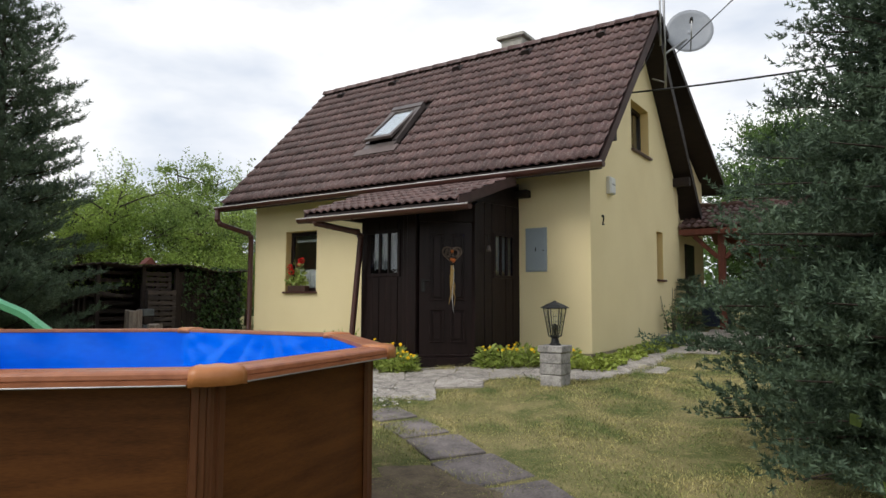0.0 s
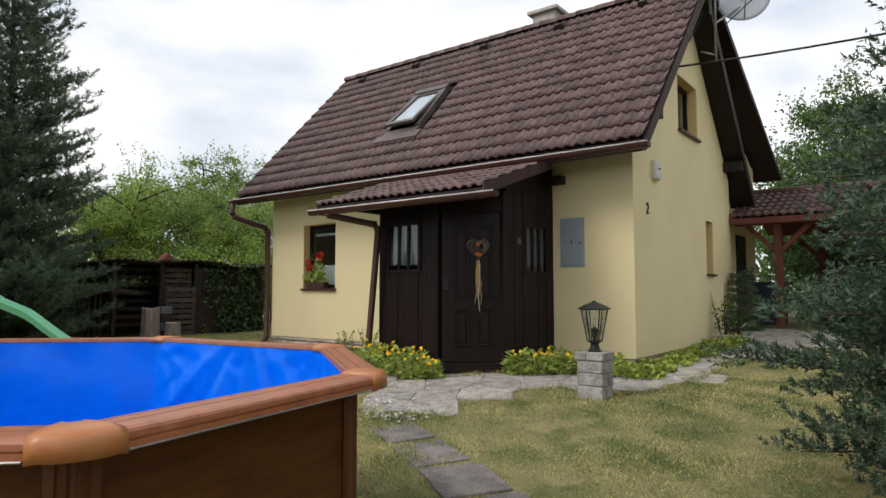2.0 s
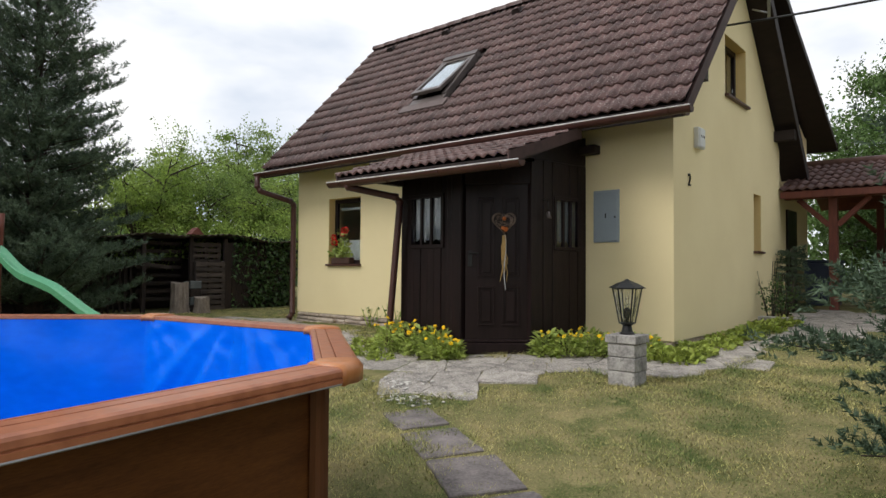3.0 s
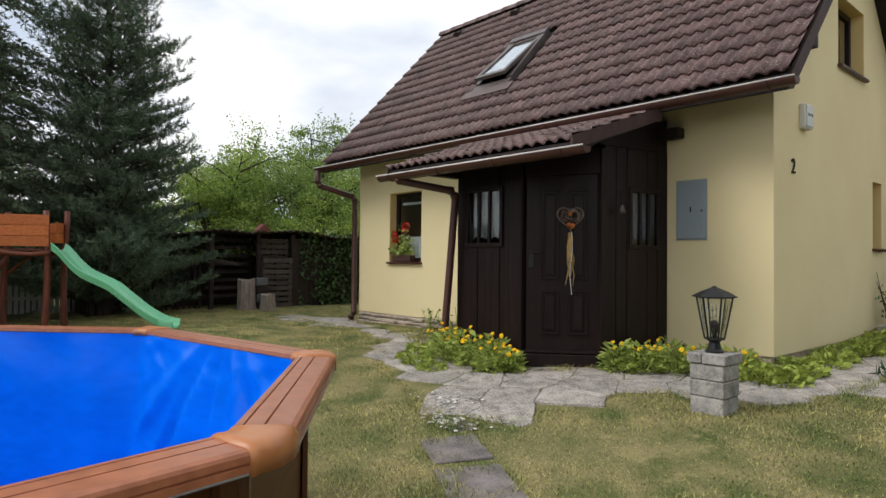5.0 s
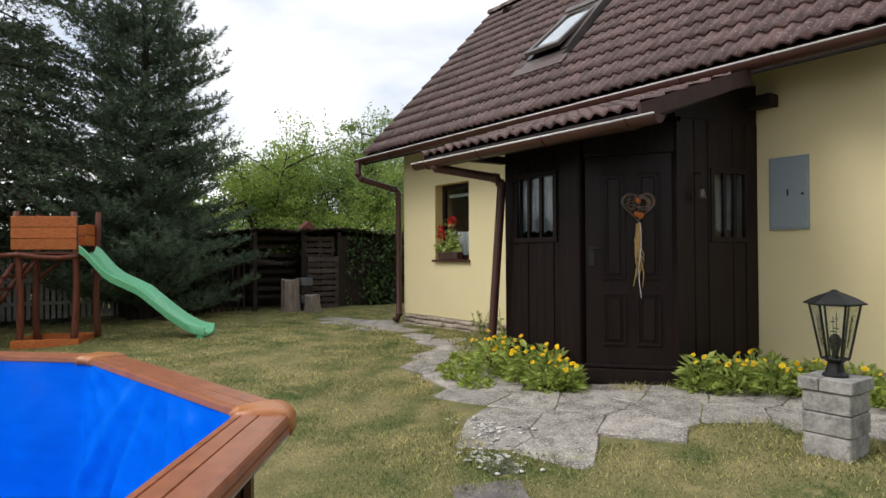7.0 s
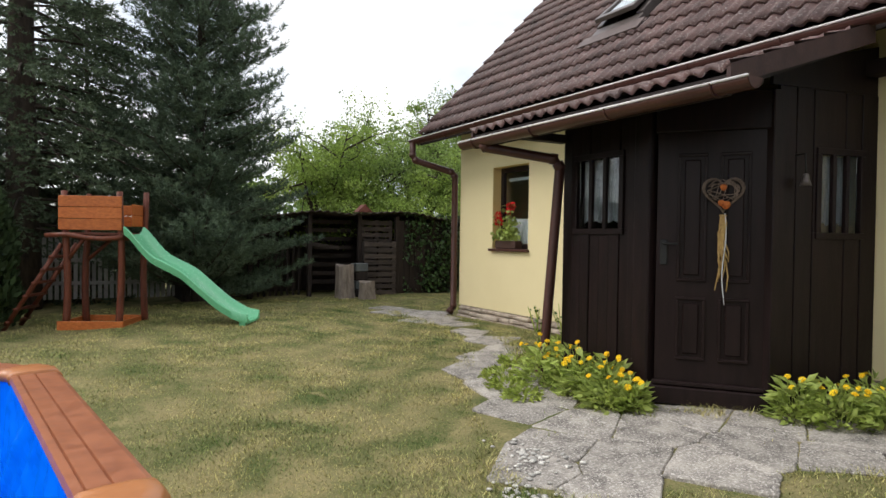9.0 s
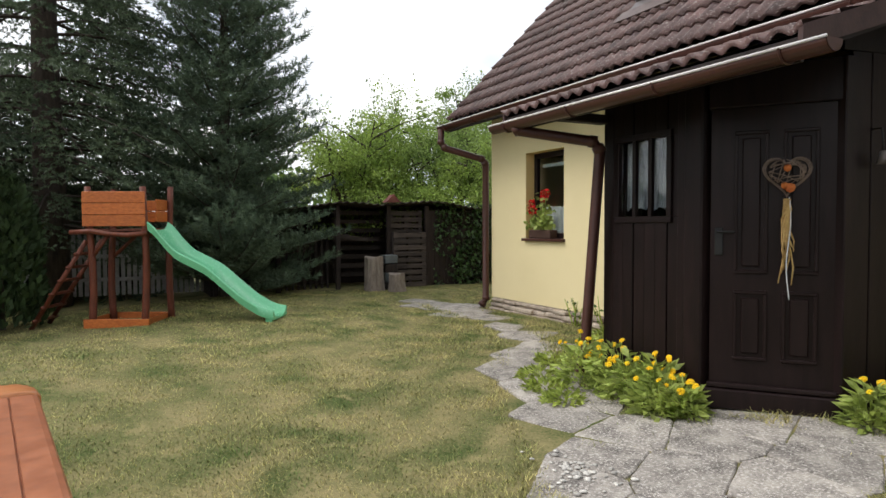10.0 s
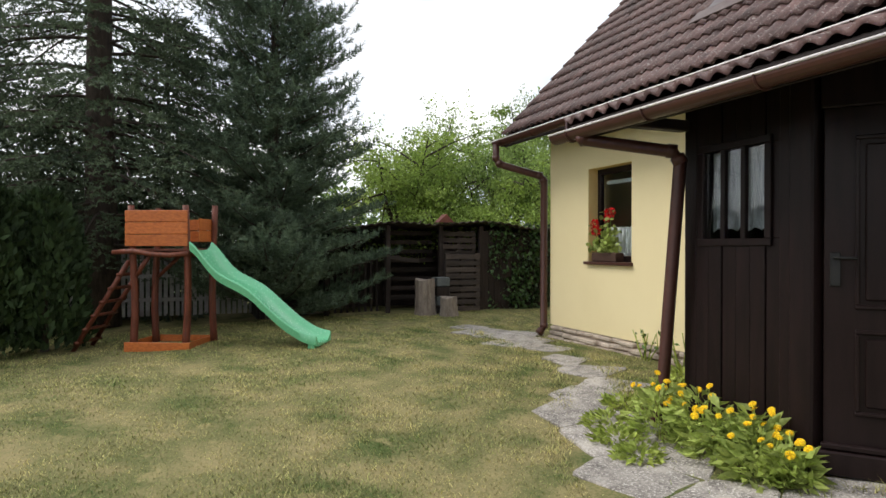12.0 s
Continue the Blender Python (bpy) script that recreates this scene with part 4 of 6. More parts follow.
# ---- garden lamp on its pedestal ----
PZ = -0.03
ped = thing("lamp_pedestal", "pedestal of grey split concrete blocks", "pedestal")
cx, cy = 2.43, -0.50
z = PZ - 0.03
for k, (h, w) in enumerate(((0.165, 0.139), (0.135, 0.144), (0.135, 0.142))):
    g = Geo().soft_box((cx - w, cy - w, z), (cx + w, cy + w, z + h - 0.004), 0.008)
    part("block", g, BLOCK, ped)
    z += h
for a, b in ((-0.160, -0.035), (-0.031, 0.160)):
    part("cap_block", Geo().soft_box((cx + a, cy - 0.160, z), (cx + b, cy + 0.160, z + 0.08), 0.006), BLOCK, ped)
LZ = z + 0.08
lamp = thing("garden_lantern", "black hexagonal garden lantern with clear tapered panes", "lantern")
part("foot", Geo().lathe([(0.075, 0.0), (0.075, 0.012), (0.055, 0.03), (0.042, 0.085), (0.06, 0.10), (0.06, 0.112)], 12, (cx, cy, LZ)), BLACK, lamp, smooth=False)
r0, r1, z0, z1 = 0.075, 0.140, LZ + 0.112, LZ + 0.455
for k in range(6):
    w, w2 = math.pi / 3 * k + 0.3, math.pi / 3 * (k + 1) + 0.3
    a, b = Vector((cx + r0 * math.cos(w), cy + r0 * math.sin(w), z0)), Vector((cx + r1 * math.cos(w), cy + r1 * math.sin(w), z1))
    c, d = Vector((cx + r0 * math.cos(w2), cy + r0 * math.sin(w2), z0)), Vector((cx + r1 * math.cos(w2), cy + r1 * math.sin(w2), z1))
    part("frame_bar", Geo().tube([a, b], 0.008, 5), BLACK, lamp)
    part("frame_bar", Geo().tube([b, d], 0.008, 5), BLACK, lamp)
    part("frame_bar", Geo().tube([a, c], 0.008, 5), BLACK, lamp)
    inset = 0.004
    mid = Vector((cx, cy, 0))
    q = [a, c, d, b]
    q2 = [p - (Vector((p.x, p.y, 0)) - mid).normalized() * inset for p in q]
    pane = part("pane", Geo().add(q + q2, ((0, 1, 2, 3), (7, 6, 5, 4), (0, 4, 5, 1), (1, 5, 6, 2), (2, 6, 7, 3), (3, 7, 4, 0))), LAMPGLASS, lamp)
    pane.visible_shadow = False
    g = Geo()
    m0, m1 = (a + c) / 2, (b + d) / 2
    g.tube([m0.lerp(m1, 0.22), m0.lerp(m1, 0.8)], 0.0025, 4)
    across = (d - b).normalized()
    for s, wd in ((0.34, 0.012), (0.52, 0.016), (0.70, 0.012)):
        p = m0.lerp(m1, s)
        g.tube([p - across * wd, p + across * wd], 0.003, 4)
    part("pane_ornament", g, BLACK, lamp)
part("hood", Geo().lathe([(0.176, 0.0), (0.176, 0.008), (0.11, 0.045), (0.03, 0.078), (0.012, 0.092)], 6, (cx, cy, z1), 0.3), BLACK, lamp)
part("bulb", Geo().lathe([(0.018, 0.0), (0.02, 0.04), (0.036, 0.09), (0.038, 0.12), (0.02, 0.15), (0.004, 0.155)], 12, (cx, cy, z0)), BLACK, lamp, smooth=True)

# ---- swimming pool ----
PV = [(3.60, -6.27), (3.37, -4.97), (2.23, -4.12), (0.64, -4.36)]
pc = (1.525, -5.885)
PV += [(2 * pc[0] - x, 2 * pc[1] - y) for x, y in PV]
RIM_Z, BASE_Z = 0.745, -0.55
pool = thing("swimming_pool", "octagonal above-ground pool with wood-look wall and blue liner", "pool")


def inward(i, d):
    """Corner i of the pool, moved inwards by d from both its sides."""
    p, a, b = Vector(PV[i]), Vector(PV[i - 1]), Vector(PV[(i + 1) % 8])
    u, w = (a - p).normalized(), (b - p).normalized()
    bis = (u + w).normalized()
    half = math.acos(max(-1, min(1, u.dot(w)))) / 2
    return p + bis * (d / math.sin(half))


for i in range(8):
    j = (i + 1) % 8
    oi, oj = inward(i, 0.065), inward(j, 0.065)
    ii, ij = inward(i, 0.078), inward(j, 0.078)
    quad = [tuple(oi), tuple(oj), tuple(ij), tuple(ii)]
    part("wall_panel", Geo().prism(quad, 2, BASE_Z, RIM_Z - 0.02), POOLWALL, pool)
    # rim board with rounded outer edge and two grooves
    ends = []
    prof = [(-0.085, -0.052), (-0.085, -0.036), (-0.078, -0.034), (-0.078, -0.030), (-0.084, -0.028), (-0.082, -0.012), (-0.076, -0.004), (-0.062, 0.001), (0.004, 0.002), (0.006, -0.005), (0.009, -0.005), (0.011, 0.002), (0.060, 0.002), (0.062, -0.005), (0.065, -0.005), (0.067, 0.002), (0.088, 0.0), (0.092, -0.02), (0.07, -0.035)]
    a0, b0 = Vector((*PV[i], 0)), Vector((*PV[j], 0))
    along = (b0 - a0).normalized()
    inn = Vector((-along.y, along.x, 0))
    if inn.dot(Vector((*pc, 0)) - a0) < 0:
        inn = -inn
    vs = []
    for e in (a0 + along * 0.07, b0 - along * 0.07):
        vs += [e + inn * u + Vector((0, 0, RIM_Z + h)) for u, h in prof]
    k = len(prof)
    part("rim_board", Geo().add(vs, [(q, (q + 1) % k, k + (q + 1) % k, k + q) for q in range(k)] + [tuple(range(k))[::-1], tuple(range(k, 2 * k))]), RIM, pool)
    part("edge_trim", Geo().tube([a0 + along * 0.09 - inn * 0.083 + Vector((0, 0, RIM_Z - 0.055)), b0 - along * 0.09 - inn * 0.083 + Vector((0, 0, RIM_Z - 0.055))], 0.004, 6), STEEL, pool, "bright metal edge under the rim")
    # corner cap: follows the bend, a little larger than the boards
    vs = []
    cap = [(-0.089, -0.064), (-0.089, -0.016), (-0.072, 0.005), (-0.03, 0.010), (0.03, 0.010), (0.080, 0.006), (0.099, -0.010), (0.094, -0.035)]
    prev = (Vector((*PV[i - 1], 0)) - a0).normalized()
    pin = Vector((prev.y, -prev.x, 0))
    if pin.dot(Vector((*pc, 0)) - a0) < 0:
        pin = -pin
    stations = []
    for t in np.linspace(0, 1, 9):
        nn = pin.lerp(inn, t).normalized()
        if t <= 0.5:
            base = a0 + prev * 0.084 * (1 - 2 * t)
        else:
            base = a0 + along * 0.084 * (2 * t - 1)
        if t == 0.5:
            base = a0 + nn * 0.01
        stations.append((base, nn))
    for s, (base, nn) in enumerate(stations):
        lift = 0.004 * math.sin(math.pi * s / 8) + (0.003 if s in (1, 7) else 0)
        vs += [base + nn * u + Vector((0, 0, RIM_Z + h + lift)) for u, h in cap]
    k = len(cap)
    fs = [(s * k + q, s * k + (q + 1) % k, (s + 1) * k + (q + 1) % k, (s + 1) * k + q) for s in range(8) for q in range(k)]
    part("corner_cap", Geo().add(vs, fs + [tuple(range(k))[::-1], tuple(range(8 * k, 9 * k))]), CAP, pool, "orange-brown plastic corner cap", True)
    # ribbed upright at the corner
    bis = (pin + inn).normalized()
    tang = Vector((-bis.y, bis.x, 0))
    c0 = a0 + bis * 0.078
    ring = [(-0.068, 0.01), (-0.068, -0.012), (-0.044, -0.022), (-0.036, -0.014), (-0.016, -0.026), (-0.006, -0.016), (0.006, -0.016), (0.016, -0.026), (0.036, -0.014), (0.044, -0.022), (0.068, -0.012), (0.068, 0.01)]
    vs = [c0 + tang * u + bis * w + Vector((0, 0, zz)) for zz in (BASE_Z - 0.05, RIM_Z - 0.03) for u, w in ring]
    k = len(ring)
    part("post", Geo().add(vs, [(q, (q + 1) % k, k + (q + 1) % k, k + q) for q in range(k)] + [tuple(range(k))[::-1], tuple(range(k, 2 * k))]), POOLPOST, pool)

# liner: hangs from the rim in soft folds that fan out from the corners, down to a flat bottom
loop = []
for i in range(8):
    a, b = inward(i, 0.08), inward((i + 1) % 8, 0.08)
    n = 44
    for q in range(n):
        f = q / n
        loop.append((a.lerp(b, f), f))
NL = len(loop)
cen = Vector(pc)
vs = []
SIDE = [(Vector(PV[(i + 1) % 8]) - Vector(PV[i])).length for i in range(8)]
LEVELS = [0.0, 0.015, 0.03] + list(np.linspace(0.06, 0.95, 31))
LEV = [(0.69 - d, 0.004 + 0.11 * d) for d in LEVELS[1:]]
LEV = [(0.69, 0.0)] + LEV + [(-0.305, 0.118), (-0.33, 0.14), (-0.348, 0.18), (-0.357, 0.24), (-0.36, 0.6), (-0.36, 1.2)]
for zi, (zz, off) in enumerate(LEV):
    for q, (p, f) in enumerate(loop):
        side = SIDE[q // 44]
        inw = (cen - p).normalized()
        d = 0.69 - zz
        s = min(f, 1 - f) * side
        swing = math.atan2(d + 0.02, s + 0.03)
        far = math.hypot(d, s)
        k = q // 44 + (1 if f > 0.5 else 0)
        crease = math.sin(13 * swing + 1.7 * k + 1.2 * far) + 0.45 * math.sin(31 * swing + 2.3 * k) + 0.25 * math.sin(53 * swing + k)
        crease = math.copysign(abs(crease) ** 1.4, crease)
        slack = 1.0 if q // 44 in (2, 6) else 0.25
        fold = 0.0045 * slack * crease * math.exp(-(far / 0.7) ** 2) * min(1.0, far / 0.12)
        # folds that fan out below the slack stretch of the edge
        fan = math.atan2((f - 0.4) * side, d + 0.22)
        ripple = math.sin(16 * fan + 0.8 + 0.9 * math.sin(4 * fan)) + 0.6 * math.sin(31 * fan + 0.7 * math.sin(9 * fan)) + 0.3 * math.sin(67 * fan + 2)
        fold += 0.030 * max(0.0, slack - 0.25) * ripple * min(1.0, 0.35 + d) * min(1, s / 0.15) * min(1, d / 0.12)
        # long slack folds between the corners
        fold += 0.0075 * math.sin(11 * f * side + 2 * d + 1.3 * (q // 44)) * min(1, s / 0.3) * min(1, d / 0.15)
        fold += 0.004 * math.sin(9 * d + 2.5 * f * side + q // 44) * min(1, d / 0.2)
        fold *= max(0.0, min(1.0, (zz + 0.35) / 0.2)) * min(1.0, d / 0.05)
        pp = p + inw * (off + fold)
        vs.append((pp.x, pp.y, RIM_Z - 0.69 + zz - 0.004))
fs = [(r * NL + (q + 1) % NL, r * NL + q, (r + 1) * NL + q, (r + 1) * NL + (q + 1) % NL) for r in range(len(LEV) - 1) for q in range(NL)]
fs.append(tuple((len(LEV) - 1) * NL + q for q in range(NL))[::-1])
part("liner", Geo().add(vs, fs), LINER, pool, "glossy creased blue vinyl liner", True)

# ---- play tower with slide ----
TA = 65.0
tower = thing("play_tower", "wooden play tower with crooked log posts and glazed orange boards", "play tower", at=(-7.07, -4.38, -0.10), turn=TA)
TW, TD = 0.82, 0.72


def log(name, pts, r, parent, material=PLAYLOG):
    return part(name, Geo().tube(pts, r, 9), material, parent, smooth=True)


for u, v, top, s in ((0.03, 0.05, 2.02, 1), (TW - 0.03, 0.05, 2.02, -1), (0.03, TD, 2.02, -1), (TW + 0.08, TD, 2.06, 1)):
    pts = [(u + s * 0.022 * math.sin(2.1 * zz + u * 3), v + 0.018 * math.sin(2.7 * zz + v * 5), zz) for zz in np.linspace(-0.05, top, 9)]
    log("log_post", pts, [0.054 - 0.010 * q / 8 for q in range(9)], tower)
for zz in (1.455, 1.622, 1.789):
    part("rail_board", Geo().soft_box((-0.04, -0.035, zz), (TW + 0.02, -0.012, zz + 0.160), 0.006), PLAYWOOD, tower)
for zz in (1.52, 1.69):
    part("rail_board", Geo().soft_box((TW + 0.03, 0.30, zz), (TW + 0.05, TD, zz + 0.16), 0.006), PLAYWOOD, tower)
    part("rail_board", Geo().soft_box((0.0, TD + 0.03, zz), (TW, TD + 0.05, zz + 0.16), 0.006), PLAYWOOD, tower)
for q in range(5):
    v0 = 0.0 + q * TD / 5
    part("deck_board", Geo().soft_box((-0.03, v0 + 0.005, 1.385), (TW + 0.05, v0 + TD / 5 - 0.005, 1.42), 0.005), PLAYLOG, tower)
log("deck_beam", [(-0.20, -0.05, 1.37), (0.1, -0.06, 1.385), (0.35, -0.05, 1.345), (0.6, -0.06, 1.33), (TW + 0.05, -0.05, 1.36)], 0.036, tower)
log("deck_beam", [(-0.05, TD, 1.335), (TW + 0.1, TD, 1.345)], 0.045, tower)
for a, b in (((0.05, 0.05, 1.0), (0.3, 0.02, 1.34)), ((0.05, TD, 1.0), (0.4, TD - 0.02, 1.32))):
    log("brace", [a, b], 0.028, tower)
for a, b in (((-0.05, -0.04, -0.02), (TW + 0.05, -0.01, 0.13)), ((-0.05, TD + 0.05, 0.0), (TW + 0.05, TD + 0.08, 0.13)), ((-0.05, -0.01, -0.02), (-0.02, TD + 0.05, 0.12)), ((TW + 0.02, -0.01, -0.02), (TW + 0.05, TD + 0.05, 0.13))):
    part("sandbox_board", Geo().soft_box(a, b, 0.006), PLAYWOOD, tower)
part("sand", Geo().box((-0.02, -0.01, -0.02), (TW + 0.02, TD + 0.05, 0.03)), SOIL, tower)
lad = log("ladder", [(-0.86, 0.10, -0.03), (-0.05, 0.10, 1.25)], 0.034, tower)
log("ladder_rail", [(-0.86, 0.56, 0.0), (-0.05, 0.56, 1.25)], 0.034, lad)
for q in range(6):
    f = 0.1 + 0.15 * q
    log("rung", [(-0.86 + 0.81 * f, 0.02, -0.03 + 1.28 * f), (-0.86 + 0.81 * f, 0.64, -0.03 + 1.28 * f)], 0.024, lad)
# slide: a waved trough with rolled edges, swung out towards the lawn
SL_A, SL_B, SL_W = Vector((-6.90, -3.45)), Vector((-5.98, -1.90)), 0.30
SL_T = [0.0, 0.05, 0.12, 0.22, 0.36, 0.47, 0.60, 0.75, 0.88, 0.95, 1.0]
SL_Z = [1.37, 1.31, 1.14, 0.955, 0.835, 0.735, 0.53, 0.305, 0.165, 0.125, 0.115]
run = SL_B - SL_A
cross = Vector((run.y, -run.x)).normalized()
to_tower = pose(-7.07, -4.38, -0.10, 0, 0, TA).inverted()
sec = [(-1.0, -0.075), (-1.06, 0.030), (-1.0, 0.050), (-0.92, 0.040), (-0.80, -0.020), (-0.55, -0.062), (0.0, -0.070), (0.55, -0.062), (0.80, -0.020), (0.92, 0.040), (1.0, 0.050), (1.06, 0.030), (1.0, -0.075), (0.90, -0.085), (0.0, -0.095), (-0.90, -0.085)]
ts = np.linspace(0, 1, 61)
zs = np.interp(ts, SL_T, SL_Z)
for _ in range(6):
    zs[1:-1] = (zs[:-2] + 2 * zs[1:-1] + zs[2:]) / 4
vs = []
for t, zz in zip(ts, zs):
    c = SL_A + run * float(t)
    vs += [to_tower @ Vector((c.x + cross.x * SL_W * w, c.y + cross.y * SL_W * w, float(zz) + h)) for w, h in sec]
k = len(sec)
fs = [(q * k + i, q * k + (i + 1) % k, (q + 1) * k + (i + 1) % k, (q + 1) * k + i) for q in range(60) for i in range(k)] + [tuple(range(k)), tuple(range(60 * k, 61 * k))[::-1]]
sl = part("slide", Geo().add(vs, fs), SLIDE, tower, "wavy light green plastic slide", True)
sp = sl.modifiers.new("split", "EDGE_SPLIT")
sp.split_angle = radians(55)
c0, c1 = SL_A + run * 0.93, SL_A + run * 0.985
foot = [to_tower @ Vector((c.x + cross.x * SL_W * w, c.y + cross.y * SL_W * w, zz)) for zz in (gz(-6.0, -1.9) - 0.02, 0.06) for c, w in ((c0, -0.9), (c1, -0.98), (c1, 0.98), (c0, 0.9))]
part("slide_foot", Geo().add(foot, ((3, 2, 1, 0), (4, 5, 6, 7), (0, 1, 5, 4), (1, 2, 6, 5), (2, 3, 7, 6), (3, 0, 4, 7))), SLIDE, sl)

# ---- shed with pallets, stumps, ivy ----
SX = -9.65
shed = thing("open_shed", "long dark weathered wooden shed with a sagging corrugated roof", "shed")
part("back_wall", Geo().box((SX - 1.6, -2.4, -0.05), (SX - 1.55, 4.3, 1.75)), SHEDWOOD, shed)
part("end_wall", Geo().box((SX - 1.55, -2.4, -0.05), (SX, -2.35, 1.75)), SHEDWOOD, shed)
part("end_wall", Geo().box((SX - 1.55, 4.25, -0.05), (SX, 4.3, 1.8)), SHEDWOOD, shed)
vs = []
ny = 140
for i in range(ny + 1):
    y = -2.6 + 7.1 * i / ny
    wav = 0.022 * math.sin(i * 2 * math.pi / 3.5) + 0.05 * math.sin(y * 1.1) + 0.04 * math.sin(y * 2.9 + 1)
    vs += [(SX + 0.22 + 0.05 * math.sin(y * 5), y, 1.80 + wav + 0.03 * (y > 1.2)), (SX - 1.75, y, 1.72 + 0.5 * wav)]
rf = part("roof_sheet", Geo().add(vs, [(2 * i, 2 * i + 2, 2 * i + 3, 2 * i + 1) for i in range(ny)]), SHEDROOF, shed, "mossy corrugated roof sheets", True)
so = rf.modifiers.new("shell", "SOLIDIFY")
so.thickness = 0.012
for y in (-2.3, -1.1, 0.15, 1.30, 2.22, 4.2):
    part("post", Geo().soft_box((SX - 0.05, y - 0.045, -0.05), (SX + 0.04, y + 0.045, 1.79), 0.006), SHEDWOOD, shed)
part("ridge_piece", Geo().prism([(1.15, 1.86), (1.5, 1.86), (1.33, 2.03)], 0, SX + 0.0, SX + 0.25), mat("red_clay_ridge", (0.20, 0.065, 0.05), (0.12, 0.04, 0.032), 8, 0.85, 0.4), shed, "red clay ridge piece")
for i in range(14):
    y0 = 2.27 + i * 0.14
    part("board", Geo().soft_box((SX - 0.02, y0 + 0.002, 0.0), (SX + 0.005, y0 + 0.136, 1.70 + 0.03 * math.sin(i * 2.2)), 0.003), SHEDWOOD, shed)
for q, zz in enumerate(np.linspace(0.25, 1.60, 8)):
    part("rail", Geo().soft_box((SX - 0.5, 0.20, zz), (SX - 0.47, 1.28, zz + 0.09), 0.004), SHEDWOOD, shed)
for q in range(9):
    y0 = -1.0 + q * 0.125
    part("lattice_slat", Geo().soft_box((SX - 0.35, y0, 0.0), (SX - 0.33, y0 + 0.05, 1.15 + 0.05 * math.sin(q * 3)), 0.003), SHEDWOOD, shed)
part("leaning_board", Geo().soft_box((SX - 0.2, -0.05, 0.98), (SX - 0.17, 0.75, 1.06), 0.003, pose(0, 0.0, 0.15, -8, 0, 0)), PALLET, shed, "grey board propped inside")


def pallet():
    p = thing("pallet", "grey wooden pallet standing upright against the shed", "pallet", "stacked pallets", at=(SX + 0.12, 1.36, 0.0))
    for q in range(9):
        part("slat", Geo().soft_box((0.0, 0.0, 0.02 + q * 0.135), (0.022, 0.78, 0.12 + q * 0.135), 0.003), PALLET, p)
    for y in (0.0, 0.35, 0.69):
        part("stringer", Geo().soft_box((-0.10, y, 0.0), (0.0, y + 0.09, 1.22), 0.004), PALLET, p)
    return p


pal = pallet()
copy_thing(pal, pose(SX + 0.02, 1.37, 1.2 - 0.72, 0, 0, 0) @ pose(-0.13, 0, 0.0))


def stump(x, y, r, h, label):
    n = 20
    vs = []
    for zz, f in ((-0.04, 1.18), (0.08, 1.05), (h * 0.5, 0.98), (h - 0.015, 0.96), (h, 0.92)):
        for k in range(n):
            w = 2 * math.pi * k / n
            rr = r * f * (1 + 0.07 * math.sin(3 * w + x) + 0.05 * math.sin(7 * w + zz * 3))
            vs.append((x + rr * math.cos(w), y + rr * math.sin(w), zz + 0.02 * math.sin(2 * w)))
    fs = [(s * n + k, s * n + (k + 1) % n, (s + 1) * n + (k + 1) % n, (s + 1) * n + k) for s in range(4) for k in range(n)] + [tuple(range(4 * n, 5 * n))]
    tagged(part("tree_stump", Geo().add(vs, fs), STUMP), label, "stump", "stumps by the shed")


stump(-9.05, 0.72, 0.20, 0.72, "tall grey tree stump standing by the shed")
stump(-8.75, 1.10, 0.17, 0.38, "short grey tree stump standing by the shed")
crate = thing("crate_stack", "small stack of grey plastic crates beside the stump", "crates")
for q in range(4):
    part("crate", Geo().soft_box((-9.35, 0.98, 0.0 + q * 0.19), (-9.05, 1.26, 0.175 + q * 0.19), 0.012), CRATE if q % 2 else SHEDWOOD, crate)

# ivy on the shed boards
n = 2600
yy = rng.uniform(2.35, 4.3, n)
zz = rng.uniform(0.0, 1.9, n)
keep = (np.sin(yy * 6 + 2 * np.sin(zz * 3)) * 0.5 + rng.normal(0, 0.5, n) + (yy - 2.75) * 0.9) > 0.1
pos = np.stack([SX + 0.03 + rng.gamma(2, 0.03, n), yy, zz], 1)[keep]
v, t = leaf_cloud(rng, pos, 0.085, np.tile([[0.6, 0, -0.6]], (len(pos), 1)), 0.9)
iv = part("ivy", tri_mesh("ivy", v, t, IVY), None)
tagged(iv, "dark green ivy climbing over the shed boards", "ivy")

# ---- picket fence behind the tower ----
fence = thing("picket_fence", "low white picket fence under the conifers", "fence")
for q in range(34):
    y = -5.6 + q * 0.105
    h = 1.25 + 0.02 * math.sin(q * 2.1)
    part("picket", Geo().prism([(y, 0.02), (y + 0.07, 0.02), (y + 0.07, h - 0.04), (y + 0.035, h), (y, h - 0.04)], 0, -10.70, -10.68), FENCE, fence)
for zz in (0.3, 0.75):
    part("rail", Geo().soft_box((-10.68, -5.6, zz), (-10.64, -2.0, zz + 0.07), 0.004), FENCE, fence)

# ---- carport with car ----
cp = thing("carport", "red-brown timber carport with a brown tiled roof", "carport")
CX0, CX1, CY0, CZ0, CY1, CZ1 = 2.18, 7.6, 6.55, 2.55, 8.35, 3.22
cpr = part("carport_roof", Geo().prism([(CY0 + 0.03, CZ0 - 0.02), (CY1, CZ1 - 0.02), (CY1 + 1.8, CZ0 - 0.02), (CY1 + 1.8, CZ0 - 0.09), (CY1, CZ1 - 0.09), (CY0 + 0.03, CZ0 - 0.09)], 0, CX0 + 0.02, CX1), CARPORTWOOD, cp, "pitched carport roof of brown concrete tiles")
part("fascia", Geo().box((CX0, CY0 - 0.0, CZ0 - 0.13), (CX1, CY0 + 0.03, CZ0 - 0.01)), CARPORTWOOD, cp)
